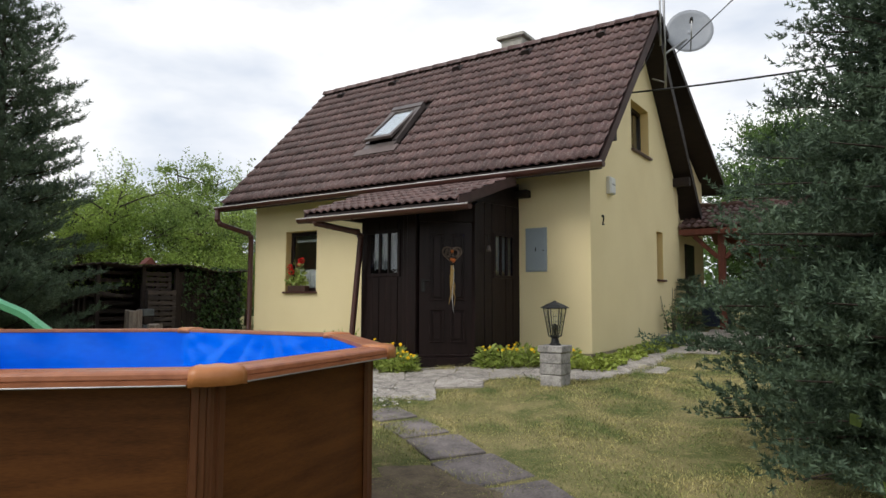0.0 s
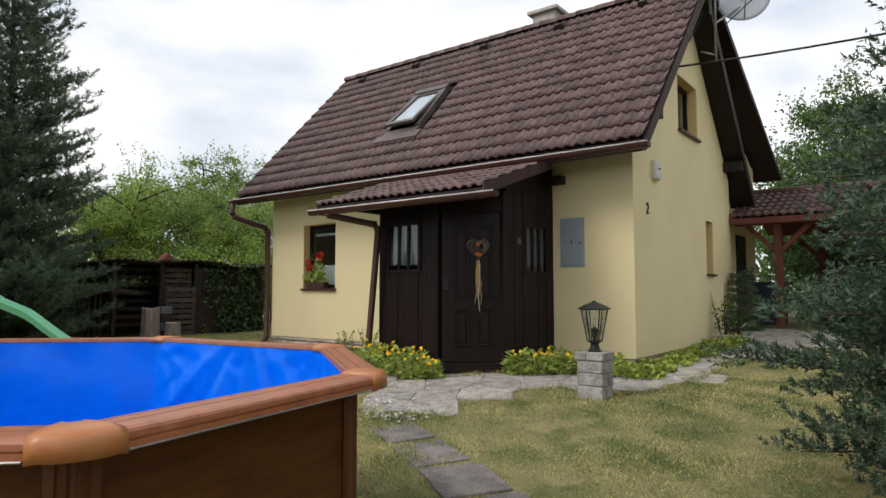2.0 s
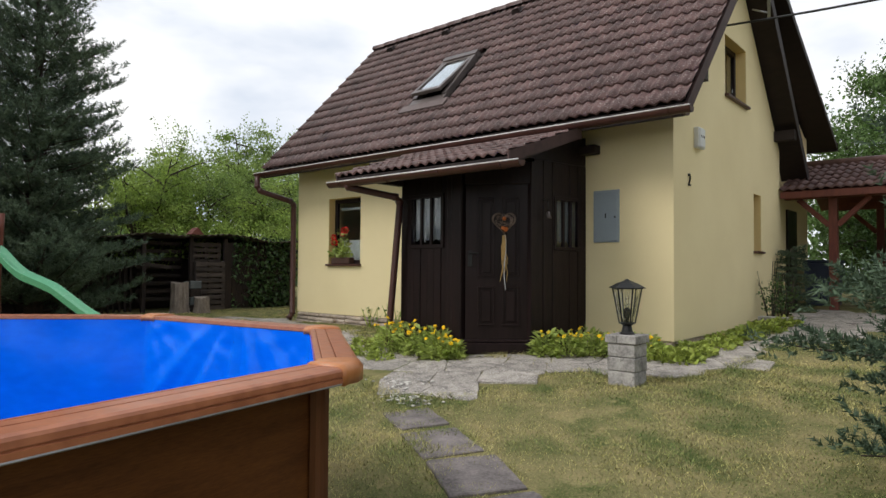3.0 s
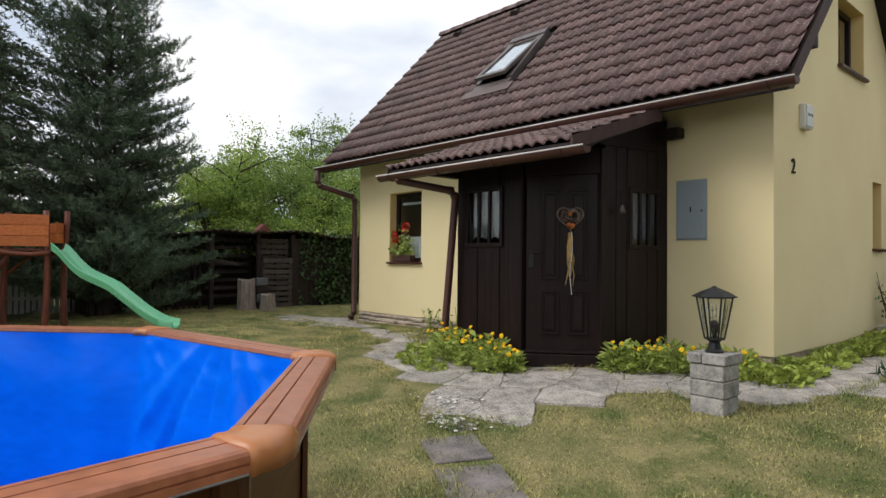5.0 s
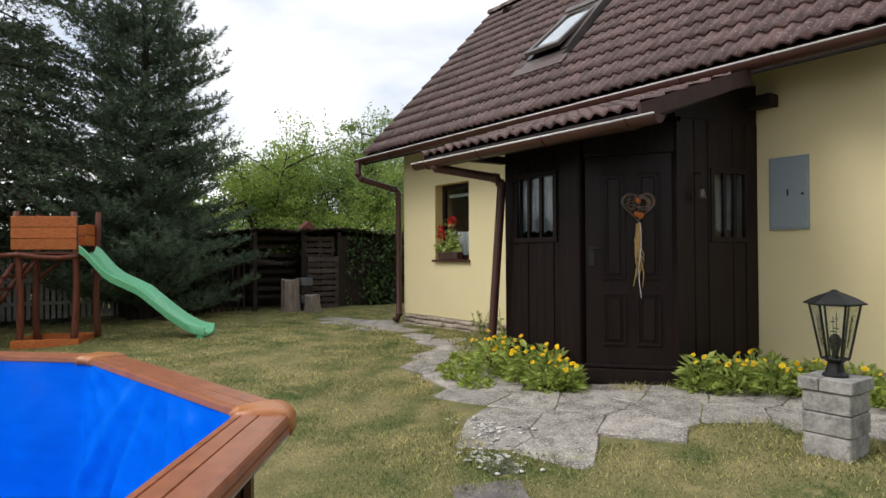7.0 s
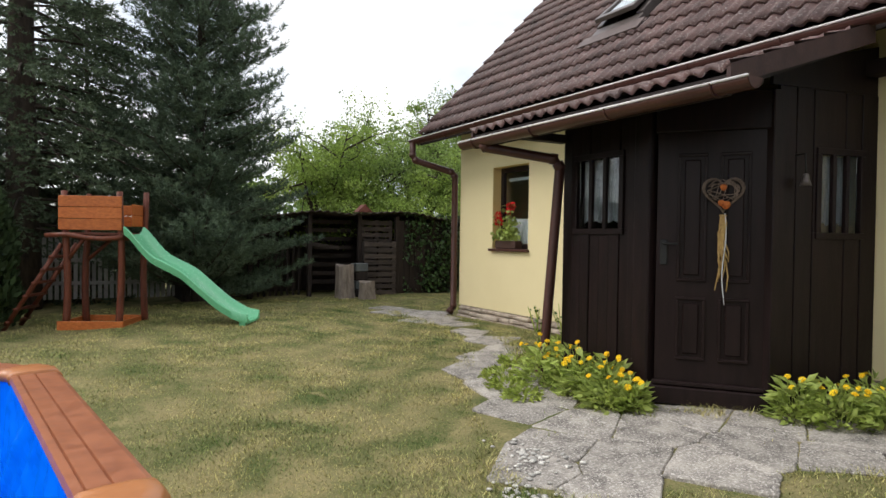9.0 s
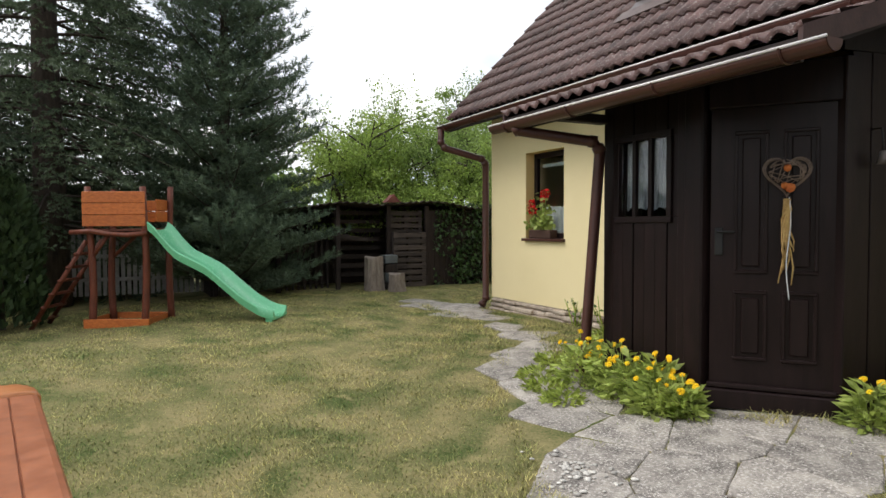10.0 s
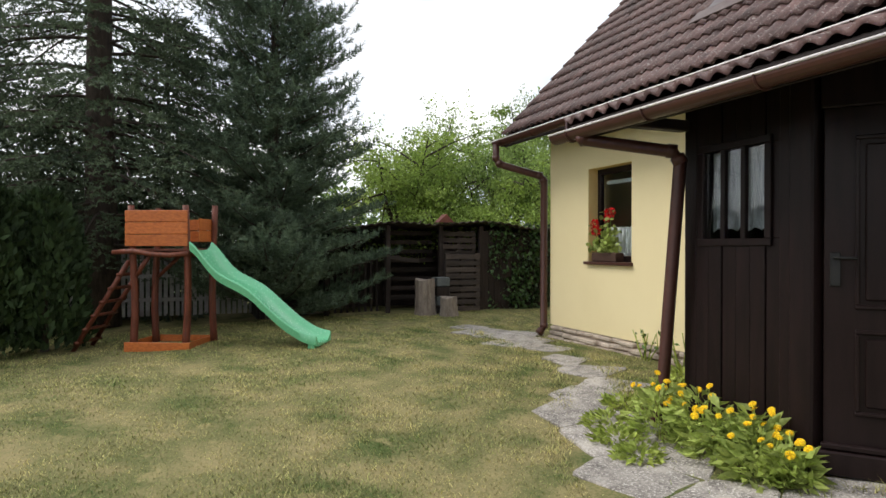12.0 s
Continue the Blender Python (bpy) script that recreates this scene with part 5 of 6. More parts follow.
part("beam", Geo().soft_box((CX0, 6.83, 2.42), (CX1, 6.97, 2.58), 0.01), CARPORTWOOD, cp)
part("beam", Geo().soft_box((CX0 + 0.3, 9.83, 2.42), (CX1, 9.97, 2.58), 0.01), CARPORTWOOD, cp)
for x, y in ((2.98, 6.9), (6.6, 6.9), (3.35, 9.9), (6.6, 9.9)):
    part("post", Geo().soft_box((x - 0.07, y - 0.07, gz(x, y) - 0.05), (x + 0.07, y + 0.07, 2.42), 0.008), CARPORTWOOD, cp)
    for s in (-1, 1):
        m = Matrix.Translation((x + s * 0.07, y, 1.92)) @ Matrix.Rotation(s * radians(45), 4, "Y")
        part("brace", Geo().soft_box((-0.045, -0.045, 0.0), (0.045, 0.045, 0.70), 0.006, m), CARPORTWOOD, cp)
part("ridge_cap", Geo().tube([(CX0, CY1, CZ1 + 0.03), (CX1, CY1, CZ1 + 0.03)], 0.09, 10), TILE_NEW, cp, smooth=True)

car = thing("car", "dark silver estate car parked under the carport, rear lights red", "car", at=(4.55, 8.7, gz(4.5, 9)))
prof = [(0.0, 0.45), (0.02, 0.80), (0.06, 0.98), (0.30, 1.38), (0.5, 1.44), (2.2, 1.45), (3.0, 0.98), (4.1, 0.85), (4.25, 0.6), (4.25, 0.3), (0.05, 0.3)]
part("body", Geo().prism(prof, 0, -0.88, 0.88), CARPAINT, car, bevel=0.07)
part("rear_window", Geo().add([(-0.68, 0.075, 1.0), (0.68, 0.075, 1.0), (0.6, 0.275, 1.345), (-0.6, 0.275, 1.345)], [(0, 1, 2, 3)]), BLACK, car)
part("bumper", Geo().soft_box((-0.86, -0.08, 0.36), (0.86, 0.06, 0.62), 0.03), CARPAINT, car)
for s in (-1, 1):
    part("tail_light", Geo().soft_box((s * 0.80 - 0.10, -0.03, 0.80), (s * 0.80 + 0.10, 0.1, 0.97), 0.02), TAILRED, car)
    for y in (0.75, 3.3):
        wh = part("wheel", Geo().lathe([(0.2, -0.09), (0.30, -0.09), (0.32, -0.05), (0.32, 0.05), (0.30, 0.09), (0.2, 0.09)], 20), TYRE, car, smooth=False)
        wh.matrix_basis = pose(s * 0.80, y, 0.32, 0, 90, 0)
part("number_plate", Geo().soft_box((-0.26, -0.09, 0.66), (0.26, -0.07, 0.77), 0.004), WHITEBOX, car)

binn = thing("wheelie_bin", "dark blue plastic bin standing by the carport post", "bin", at=(2.58, 8.2, gz(2.6, 8.2)))
part("tub", Geo().prism([(-0.26, 0.0), (0.26, 0.0), (0.31, 0.85), (-0.31, 0.85)], 1, -0.28, 0.28), BINBLUE, binn, bevel=0.02)
part("lid", Geo().soft_box((-0.33, -0.31, 0.85), (0.33, 0.31, 0.91), 0.02), BINBLUE, binn)


# ---- trees ----
def conifer(name, label, x, y, z0, height, radius, material, seed, shoot=0.22, reach=0.07, width=0.009, needles=16, whorls=30, per=8, sprays=14, gap=0.09, droop=0.15, hang=0.0, low=0.05, rise=0.0, power=0.8, bulge=0.0, bare=0.16, lift=0.0, least=0.62, skirt=1.0, foot=0.13, thick=0.15, category="tree"):
    """A conifer: tapered trunk, whorls of limbs, flat side branches on every limb, and needled shoots along them."""
    r = np.random.default_rng(seed)
    tree = thing(name, label, category)
    g = Geo()
    top = z0 + height
    g.tube([(x + 0.03 * math.sin(k), y + 0.03 * math.cos(k * 1.7), z0 - 0.1 + (height + 0.05) * k / 6) for k in range(7)], [max(0.015, 0.028 * height * (1 - k / 6.2)) * 0.75 for k in range(7)], 8)
    P, D = [], []
    for w in range(whorls):
        f = low + (1 - low) * (w / whorls)
        zb = z0 + height * f
        reach_r = radius * ((1 - f) ** power) * (1 + bulge * math.sin(math.pi * min(1, f * 2.2)))
        reach_r *= skirt + (1 - skirt) * min(1.0, f / foot)
        for k in range(per):
            az = 2 * math.pi * (k + r.uniform(-0.35, 0.35)) / per + w * 0.9
            L = max(0.1, reach_r * r.uniform(least, 1.12))
            tiltv = rise + r.uniform(-0.12, 0.12) + 0.5 * f * f
            S = np.linspace(0, 1, 6)
            zl = zb + r.normal(0, 0.25) * height / whorls
            pts = np.stack([x + L * S * math.cos(az), y + L * S * math.sin(az), zl + L * S * tiltv - droop * L * S * S + 0.18 * L * np.maximum(0, S - 0.65)], 1)
            g.tube(pts, [max(0.004, 0.011 * (L + 0.4) * (1 - q * 0.85)) for q in S], 4, False)
            out = np.array([math.cos(az), math.sin(az), 0.0])
            side = np.array([-math.sin(az), math.cos(az), 0.0])
            nb = max(4, int(sprays * L / radius))
            for j in range(nb + 1):
                s = min(1.0, bare + (1 - bare) * (j + r.uniform(-0.3, 0.3)) / nb)
                q = min(4, int(s * 5))
                base = pts[q] + (pts[q + 1] - pts[q]) * (s * 5 - q)
                sign = 0.0 if j == nb else (-1.0 if j % 2 else 1.0)
                d = unit(out * 0.75 + side * sign * r.uniform(0.6, 1.0) + np.array([0, 0, r.uniform(-thick, thick) + 0.3 * lift]))
                ln = 0.40 * L * (1.15 - s) * r.uniform(0.6, 1.25) + 0.10
                ns = max(2, int(ln / gap))
                u = (np.arange(ns) + r.uniform(0.2, 1.0, ns)) / ns
                p = base + d * (u * ln)[:, None]
                p[:, 2] -= hang * ln * u * u
                edge = unit(np.cross(d, [0, 0, 1.0])) * np.where(np.arange(ns) % 2, 1.0, -1.0)[:, None]
                P.append(p)
                D.append(d * 0.85 + edge * 0.55 + np.array([0, 0, lift - hang * 0.6]) + r.normal(0, 0.16, (ns, 3)))
    P.append(np.tile([[x, y, top - 0.25]], (6, 1)) + r.normal(0, 0.05, (6, 3)))
    D.append(np.tile([[0, 0, 1.0]], (6, 1)) + r.normal(0, 0.3, (6, 3)))
    P, D = np.concatenate(P), unit(np.concatenate(D))
    part("trunk", g, BARK, tree, "dark trunk and limbs", True)
    v, t = needle_cloud(r, P, D, shoot * r.uniform(0.6, 1.25, len(P)), needles, reach, width)
    part("crown", tri_mesh("crown", v, t, material), None, tree)
    return tree


conifer("spruce_tree", "tall dark spruce with hanging limbs behind the play tower", -10.3, -5.05, 0.0, 15.0, 3.6, NEEDLE, 3, shoot=0.26, reach=0.065, width=0.012, needles=20, whorls=27, per=8, sprays=20, gap=0.11, droop=0.34, hang=0.45, low=0.10, power=0.6, bare=0.20)
conifer("pine_tree", "dense bushy dark pine at the lawn's edge", -9.6, -2.1, 0.0, 8.6, 1.95, PINE, 4, shoot=0.24, reach=0.10, width=0.0085, needles=26, whorls=29, per=9, sprays=17, gap=0.10, droop=-0.02, low=0.02, rise=0.20, power=0.54, bulge=0.05, lift=0.75)
for x, y, h, rad, seed in ((-11.8, -7.6, 6.2, 3.2, 6), (-12.6, -4.0, 6.5, 2.4, 7), (-13.6, -6.0, 4.8, 2.8, 10)):
    conifer("spruce_tree", "dark spruce standing behind the others", x, y, 0.0, h, rad, NEEDLE, seed, shoot=0.34, reach=0.09, width=0.020, needles=16, whorls=22, per=8, sprays=14, gap=0.16, droop=0.25, hang=0.2, low=0.03, power=0.7)
conifer("blue_spruce", "low-branched blue-green spruce beside the lawn", 6.58, -2.12, gz(6.4, -2.1), 5.6, 2.2, BLUENEEDLE, 8, shoot=0.125, reach=0.044, width=0.0072, needles=18, whorls=26, per=14, sprays=40, gap=0.060, droop=0.16, low=0.015, rise=0.06, power=0.72, bulge=0.06, bare=0.12, lift=0.55, least=0.76, skirt=0.72, foot=0.12, thick=0.40)

# white bindweed leaves at the foot of the blue spruce
pos = np.stack([rng.uniform(5.60, 6.05, 14), rng.uniform(-3.55, -3.35, 14), rng.uniform(-0.15, 0.55, 14)], 1)
v, t = leaf_cloud(rng, pos, 0.10, np.tile([[-0.3, -0.5, -0.4]], (14, 1)), 0.85)
tagged(part("climbing_vine", tri_mesh("climbing_vine", v, t, LEAF), None), "broad green vine leaves at the foot of the spruce", "vine")


def thuja(x, y, h, rad, seed):
    r = np.random.default_rng(seed)
    tree = thing("thuja", "dense green columnar thuja in the hedge row", "hedge tree", "thuja hedge")
    z0 = gz(x, y)
    part("trunk", Geo().tube([(x, y, z0 - 0.1), (x, y, z0 + h * 0.8)], [0.06, 0.02], 7), BARK, tree, smooth=True)
    n = 4200
    f = r.uniform(0, 1, n) ** 0.8
    az = r.uniform(0, 2 * math.pi, n)
    rr = rad * np.sqrt(np.clip(1 - f ** 2.2, 0.02, 1)) * (0.78 + 0.22 * r.uniform(0, 1, n)) * (1 + 0.12 * np.sin(az * 5 + f * 9))
    pos = np.stack([x + rr * np.cos(az), y + rr * np.sin(az), z0 + 0.05 + f * h], 1)
    al = np.stack([np.cos(az) * 0.5, np.sin(az) * 0.5, np.ones(n)], 1)
    v, t = leaf_cloud(r, pos, 0.16, al, 0.5)
    part("crown", tri_mesh("crown", v, t, THUJA), None, tree)


for q, (x, y) in enumerate(((-7.75, -5.50), (-7.45, -6.10), (-7.2, -6.8), (-6.9, -7.6))):
    thuja(x, y, 2.15 + 0.1 * (q % 2), 0.55, 40 + q)


def broadleaf(name, label, x, y, z0, height, spread, material, seed, clumps=170, leaves=75, leaf=0.085, size=0.42, twigs=9):
    """An orchard tree: forked limbs, and leaf clumps round their ends with gaps between."""
    r = np.random.default_rng(seed)
    tree = thing(name, label, "tree")
    g = Geo()
    fork = z0 + height * 0.3
    g.tube([(x, y, z0 - 0.1), (x + 0.05, y, z0 + height * 0.15), (x, y + 0.05, fork)], [0.022 * height, 0.018 * height, 0.015 * height], 8)
    tips = []
    for k in range(7):
        az = 2 * math.pi * k / 7 + r.uniform(-0.4, 0.4)
        up = r.uniform(0.35, 1.0)
        out = spread * (1.05 - 0.75 * up) * r.uniform(0.7, 1.1) + 0.25
        end = np.array([x + out * math.cos(az), y + out * math.sin(az), fork + (height * 0.68) * up])
        mid = np.array([x, y, fork]) * 0.5 + end * 0.5 + r.normal(0, 0.12, 3) + [0, 0, 0.15]
        g.tube([(x, y, fork - 0.1), mid, end], [0.010 * height, 0.007 * height, 0.012], 6, False)
        for j in range(5):
            a = mid * (1 - j / 5) + end * (j / 5)
            e = a + r.normal(0, 1, 3) * [0.30 * spread, 0.30 * spread, 0.10 * height]
            g.tube([a, (a + e) / 2 + [0, 0, 0.06], e], [0.03, 0.018, 0.006], 4, False)
            tips += [a, (a + e) / 2, e, e]
        tips += [end]
    part("trunk", g, BARK, tree, "bare trunk and limbs", True)
    tips = np.array(tips)
    c = tips[r.integers(0, len(tips), clumps)] + r.normal(0, 0.26 * size / 0.42, (clumps, 3)) * [1, 1, 0.8]
    pos = (c[:, None] + r.normal(0, 1, (clumps, leaves, 3)) * size * 0.5 * [1, 1, 0.6] * r.uniform(0.5, 1.2, (clumps, 1, 1))).reshape(-1, 3)
    extra = []
    hi = tips[np.argsort(-tips[:, 2])[:twigs]]
    for p in hi:
        d = unit(r.normal(0, 0.35, 3) + [0, 0, 1.0])
        ln = r.uniform(0.5, 1.1)
        extra.append(p + d * np.linspace(0, ln, 26)[:, None] + r.normal(0, 0.05, (26, 3)))
    pos = np.concatenate([pos] + extra)
    v, t = leaf_cloud(r, pos, leaf, None, 0.6, 0.25)
    part("crown", tri_mesh("crown", v, t, material), None, tree)


broadleaf("plum_tree", "young yellow-green fruit tree behind the shed", -13.0, 1.6, 0.0, 5.0, 1.9, LEAF_YOUNG, 21, clumps=185)
broadleaf("apple_tree", "green orchard tree behind the shed", -12.8, 4.5, 0.0, 5.0, 1.9, LEAF, 22, clumps=185)
broadleaf("apple_tree", "green orchard tree behind the shed", -15.5, 3.2, 0.0, 5.6, 2.3, LEAF, 23, clumps=185)
broadleaf("apple_tree", "green orchard tree behind the shed", -13.2, 7.4, 0.0, 5.2, 2.2, LEAF, 24, clumps=180)
broadleaf("hedge_shrub", "low bright green shrub behind the shed", -12.2, 2.9, 0.0, 3.2, 2.0, LEAF_YOUNG, 26, clumps=240)
broadleaf("hedge_shrub", "low bright green shrub behind the shed", -11.6, 5.6, 0.0, 3.0, 1.7, LEAF_YOUNG, 27, clumps=200)
broadleaf("apple_tree", "green orchard tree behind the shed", -17.5, 8.0, 0.0, 6.4, 2.8, LEAF, 28, clumps=280, leaf=0.1)
broadleaf("walnut_tree", "tall green tree beyond the carport", 4.6, 17.0, 0.4, 8.0, 3.3, LEAF_DARK, 31, clumps=480, leaf=0.12, size=0.55)
broadleaf("walnut_tree", "tall green tree beyond the carport", 9.5, 16.0, 0.4, 8.4, 3.6, LEAF, 32, clumps=480, leaf=0.12, size=0.55)
broadleaf("walnut_tree", "tall green tree beyond the carport", 7.0, 13.2, 0.4, 6.2, 2.9, LEAF_DARK, 33, clumps=420, leaf=0.11, size=0.5)
broadleaf("walnut_tree", "tall green tree beyond the carport", 3.0, 13.4, 0.4, 4.4, 2.2, LEAF_DARK, 34, clumps=300, leaf=0.11, size=0.5)
broadleaf("walnut_tree", "tall green tree beyond the carport", 13.0, 12.0, 0.4, 6.5, 3.2, LEAF, 35, clumps=300, leaf=0.12, size=0.55)
broadleaf("hedge_shrub", "low green hedge shrub behind the carport", 3.2, 12.0, 0.3, 2.6, 1.5, LEAF_DARK, 36, clumps=200)
broadleaf("hedge_shrub", "low green hedge shrub behind the carport", 5.6, 12.3, 0.3, 2.6, 1.6, LEAF_DARK, 37, clumps=200)
broadleaf("hedge_shrub", "low green hedge shrub behind the carport", 8.2, 11.0, 0.3, 2.6, 1.6, LEAF_DARK, 38, clumps=200)
# far belt of woods that closes the view all round
n = 60000
az = rng.uniform(0, 2 * math.pi, n)
rad = rng.uniform(26, 34, n)
pos = np.stack([rad * np.cos(az), rad * np.sin(az), rng.uniform(0, 1, n) ** 1.4 * (3.2 + 1.2 * np.sin(az * 9) + 0.8 * np.sin(az * 23))], 1)
v, t = leaf_cloud(rng, pos, 0.40, None, 0.8)
wd = part("distant_woods", tri_mesh("distant_woods", v, t, LEAF_DARK), None)
tagged(wd, "distant belt of green woods round the garden", "woods", kind="stuff")


# ---- beds ----
def clump(name, label, x, y, n, spread, high, leaf, material, seed, flowers=0, group="", category="plant", wide=0.42):
    """A leafy plant: stems with leaves fanning out, and round yellow flower heads above them."""
    r = np.random.default_rng(seed)
    z0 = gz(x, y) - 0.01
    p = thing(name, label, category, group)
    az = r.uniform(0, 2 * math.pi, n)
    rad = spread * np.sqrt(r.uniform(0, 1, n))
    h = high * r.uniform(0.08, 1.0, n) * (1 - 0.55 * (rad / spread) ** 2)
    pos = np.stack([x + rad * np.cos(az) * 0.8, y + rad * np.sin(az) * 0.8, z0 + h], 1)
    al = np.stack([np.cos(az), np.sin(az), 0.55 - 0.3 * rad / spread], 1)
    v, t = leaf_cloud(r, pos, leaf, al, wide)
    part("foliage", tri_mesh("foliage", v, t, material), None, p)
    heads = []
    for q in range(flowers):
        a, rr = r.uniform(0, 2 * math.pi), spread * 0.9 * math.sqrt(r.uniform(0, 1))
        e = Vector((x + rr * math.cos(a), y + rr * math.sin(a), z0 + high * (1 - 0.35 * (rr / spread) ** 2) * r.uniform(0.95, 1.22)))
        heads.append(e)
        part("stem", Geo().tube([(x + rr * 0.4 * math.cos(a), y + rr * 0.4 * math.sin(a), z0), e], 0.004, 4), material, p)
    for e in heads:
        tip = Vector((r.normal(0.25, 0.3), r.normal(-0.6, 0.3), 0.8)).normalized()
        m = Matrix.Translation(e) @ Vector((0, 0, 1)).rotation_difference(tip).to_matrix().to_4x4()
        R = r.uniform(0.018, 0.027)
        vs, fs = [], []
        for layer, (rr, hh) in enumerate(((R, 0.0), (R * 0.72, 0.007), (R * 0.4, 0.011))):
            k = 12
            for j in range(k):
                w = 2 * math.pi * j / k + layer * 0.3
                c = len(vs)
                vs += [m @ Vector((0, 0, hh - 0.002)), m @ Vector((rr * math.cos(w - 0.24), rr * math.sin(w - 0.24), hh + 0.002)), m @ Vector((rr * 1.12 * math.cos(w), rr * 1.12 * math.sin(w), hh)), m @ Vector((rr * math.cos(w + 0.24), rr * math.sin(w + 0.24), hh + 0.002))]
                fs.append((c, c + 1, c + 2, c + 3))
        part("flower", Geo().add(vs, fs), PETAL, p, "yellow-orange flower head")
    return p


MG = "marigolds by the porch"
ML = "leafy marigold plant with yellow-orange flowers by the porch"
for q, (x, y, s, h, fl) in enumerate(((-0.92, -0.50, 0.24, 0.40, 8), (-0.62, -0.42, 0.25, 0.40, 6), (-0.34, -0.48, 0.26, 0.36, 7), (-0.05, -0.50, 0.24, 0.28, 5), (0.10, -0.42, 0.16, 0.24, 3), (-0.20, -0.38, 0.2, 0.36, 4),
                                      (0.98, 0.32, 0.19, 0.32, 5), (1.22, 0.42, 0.24, 0.30, 4), (1.50, 0.60, 0.26, 0.30, 3), (1.75, 0.85, 0.24, 0.28, 3), (1.25, 0.85, 0.26, 0.30, 2), (1.98, 1.02, 0.2, 0.26, 2))):
    clump("marigold", ML, x, y, 270, s, h, 0.105, MARIGOLD, 60 + q, fl + 2, MG, "flower", 0.36)
for q, (x, y, s, h) in enumerate(((-1.35, -0.62, 0.22, 0.14), (-1.05, -0.78, 0.2, 0.12), (-0.7, -0.85, 0.18, 0.12), (-1.45, 0.15, 0.26, 0.34), (-1.75, 0.45, 0.30, 0.30), (-2.1, 0.85, 0.28, 0.22), (-1.4, 0.75, 0.3, 0.34), (-1.7, -0.2, 0.2, 0.14), (-1.9, 1.1, 0.25, 0.3))):
    clump("border_weed", "yellow-green leafy weed at the paving's edge", x, y, 190, s * 1.1, h * 0.65, 0.075, WEED, 90 + q, 0, "weeds along the wall", "plant", 0.42)
for q in range(13):
    y = 0.95 + q * 0.30
    clump("ground_cover", "bright low strawberry-like ground cover along the gable", 2.42 + 0.10 * math.sin(q * 2.3) + 0.02 * q, y, 170, 0.24, 0.125, 0.075, WEED, 120 + q, 0, "ground cover along the gable", "plant", 0.7)
for q in range(5):
    clump("ground_cover", "bright low strawberry-like ground cover along the gable", 2.05 + 0.12 * q, 0.75 + 0.12 * (q % 2), 170, 0.22, 0.16, 0.075, WEED, 140 + q, 1 if q < 2 else 0, "ground cover along the gable", "plant", 0.7)


def shrub(x, y, h, seed, label, leafn=160):
    r = np.random.default_rng(seed)
    s = thing("rose_bush", label, "shrub")
    z0 = gz(x, y)
    P = []
    for k in range(7):
        a = r.uniform(0, 6.28)
        e = Vector((x + 0.22 * math.cos(a), y + 0.22 * math.sin(a), z0 + h * r.uniform(0.6, 1.0)))
        mid = Vector((x, y, z0)).lerp(e, 0.5) + Vector((r.normal(0, 0.03), r.normal(0, 0.03), 0))
        part("stem", Geo().tube([(x + 0.04 * math.cos(a), y + 0.04 * math.sin(a), z0 - 0.03), mid, e], [0.009, 0.007, 0.004], 5), BARK if h > 0.7 else WEED, s, "thin bare stem")
        P += [list(mid.lerp(e, f) + Vector(r.normal(0, 0.05, 3))) for f in r.uniform(-0.6, 0.55, leafn // 7)]
    v, t = leaf_cloud(r, np.array(P), 0.06, None, 0.6)
    part("foliage", tri_mesh("foliage", v, t, LEAF_DARK), None, s)


shrub(2.40, 5.0, 1.05, 5, "thin rose bush with bare upper stems by the gable", 170)
shrub(2.50, 5.35, 0.8, 6, "thin rose bush with bare upper stems by the gable", 150)
conifer("young_conifer", "small young fir by the house corner", 2.42, 6.35, gz(2.4, 6.3), 1.2, 0.30, PINE, 9, shoot=0.12, reach=0.04, width=0.006, needles=18, whorls=11, per=6, sprays=5, gap=0.06, droop=0.1, low=0.02)
shrub(-2.6, 1.25, 0.42, 12, "spindly weed against the yellow wall", 40)
shrub(-3.25, 1.30, 0.4, 13, "spindly weed against the yellow wall", 30)
tagged(part("kerb_block", Geo().soft_box((2.3, 4.55, 0.15), (2.95, 4.75, 0.36), 0.012), BLOCK), "grey concrete kerb block beside the gable bed", "kerb block")


# ---- paving: irregular flagstones and stepping stones ----
def clip(poly, px, py, nx, ny):
    """The part of a polygon on the near side of a line."""
    out = []
    for i in range(len(poly)):
        a, b = poly[i], poly[(i + 1) % len(poly)]
        da, db = (a[0] - px) * nx + (a[1] - py) * ny, (b[0] - px) * nx + (b[1] - py) * ny
        if da <= 0:
            out.append(a)
        if (da < 0) != (db < 0) and da != db:
            f = da / (da - db)
            out.append((a[0] + f * (b[0] - a[0]), a[1] + f * (b[1] - a[1])))
    return out


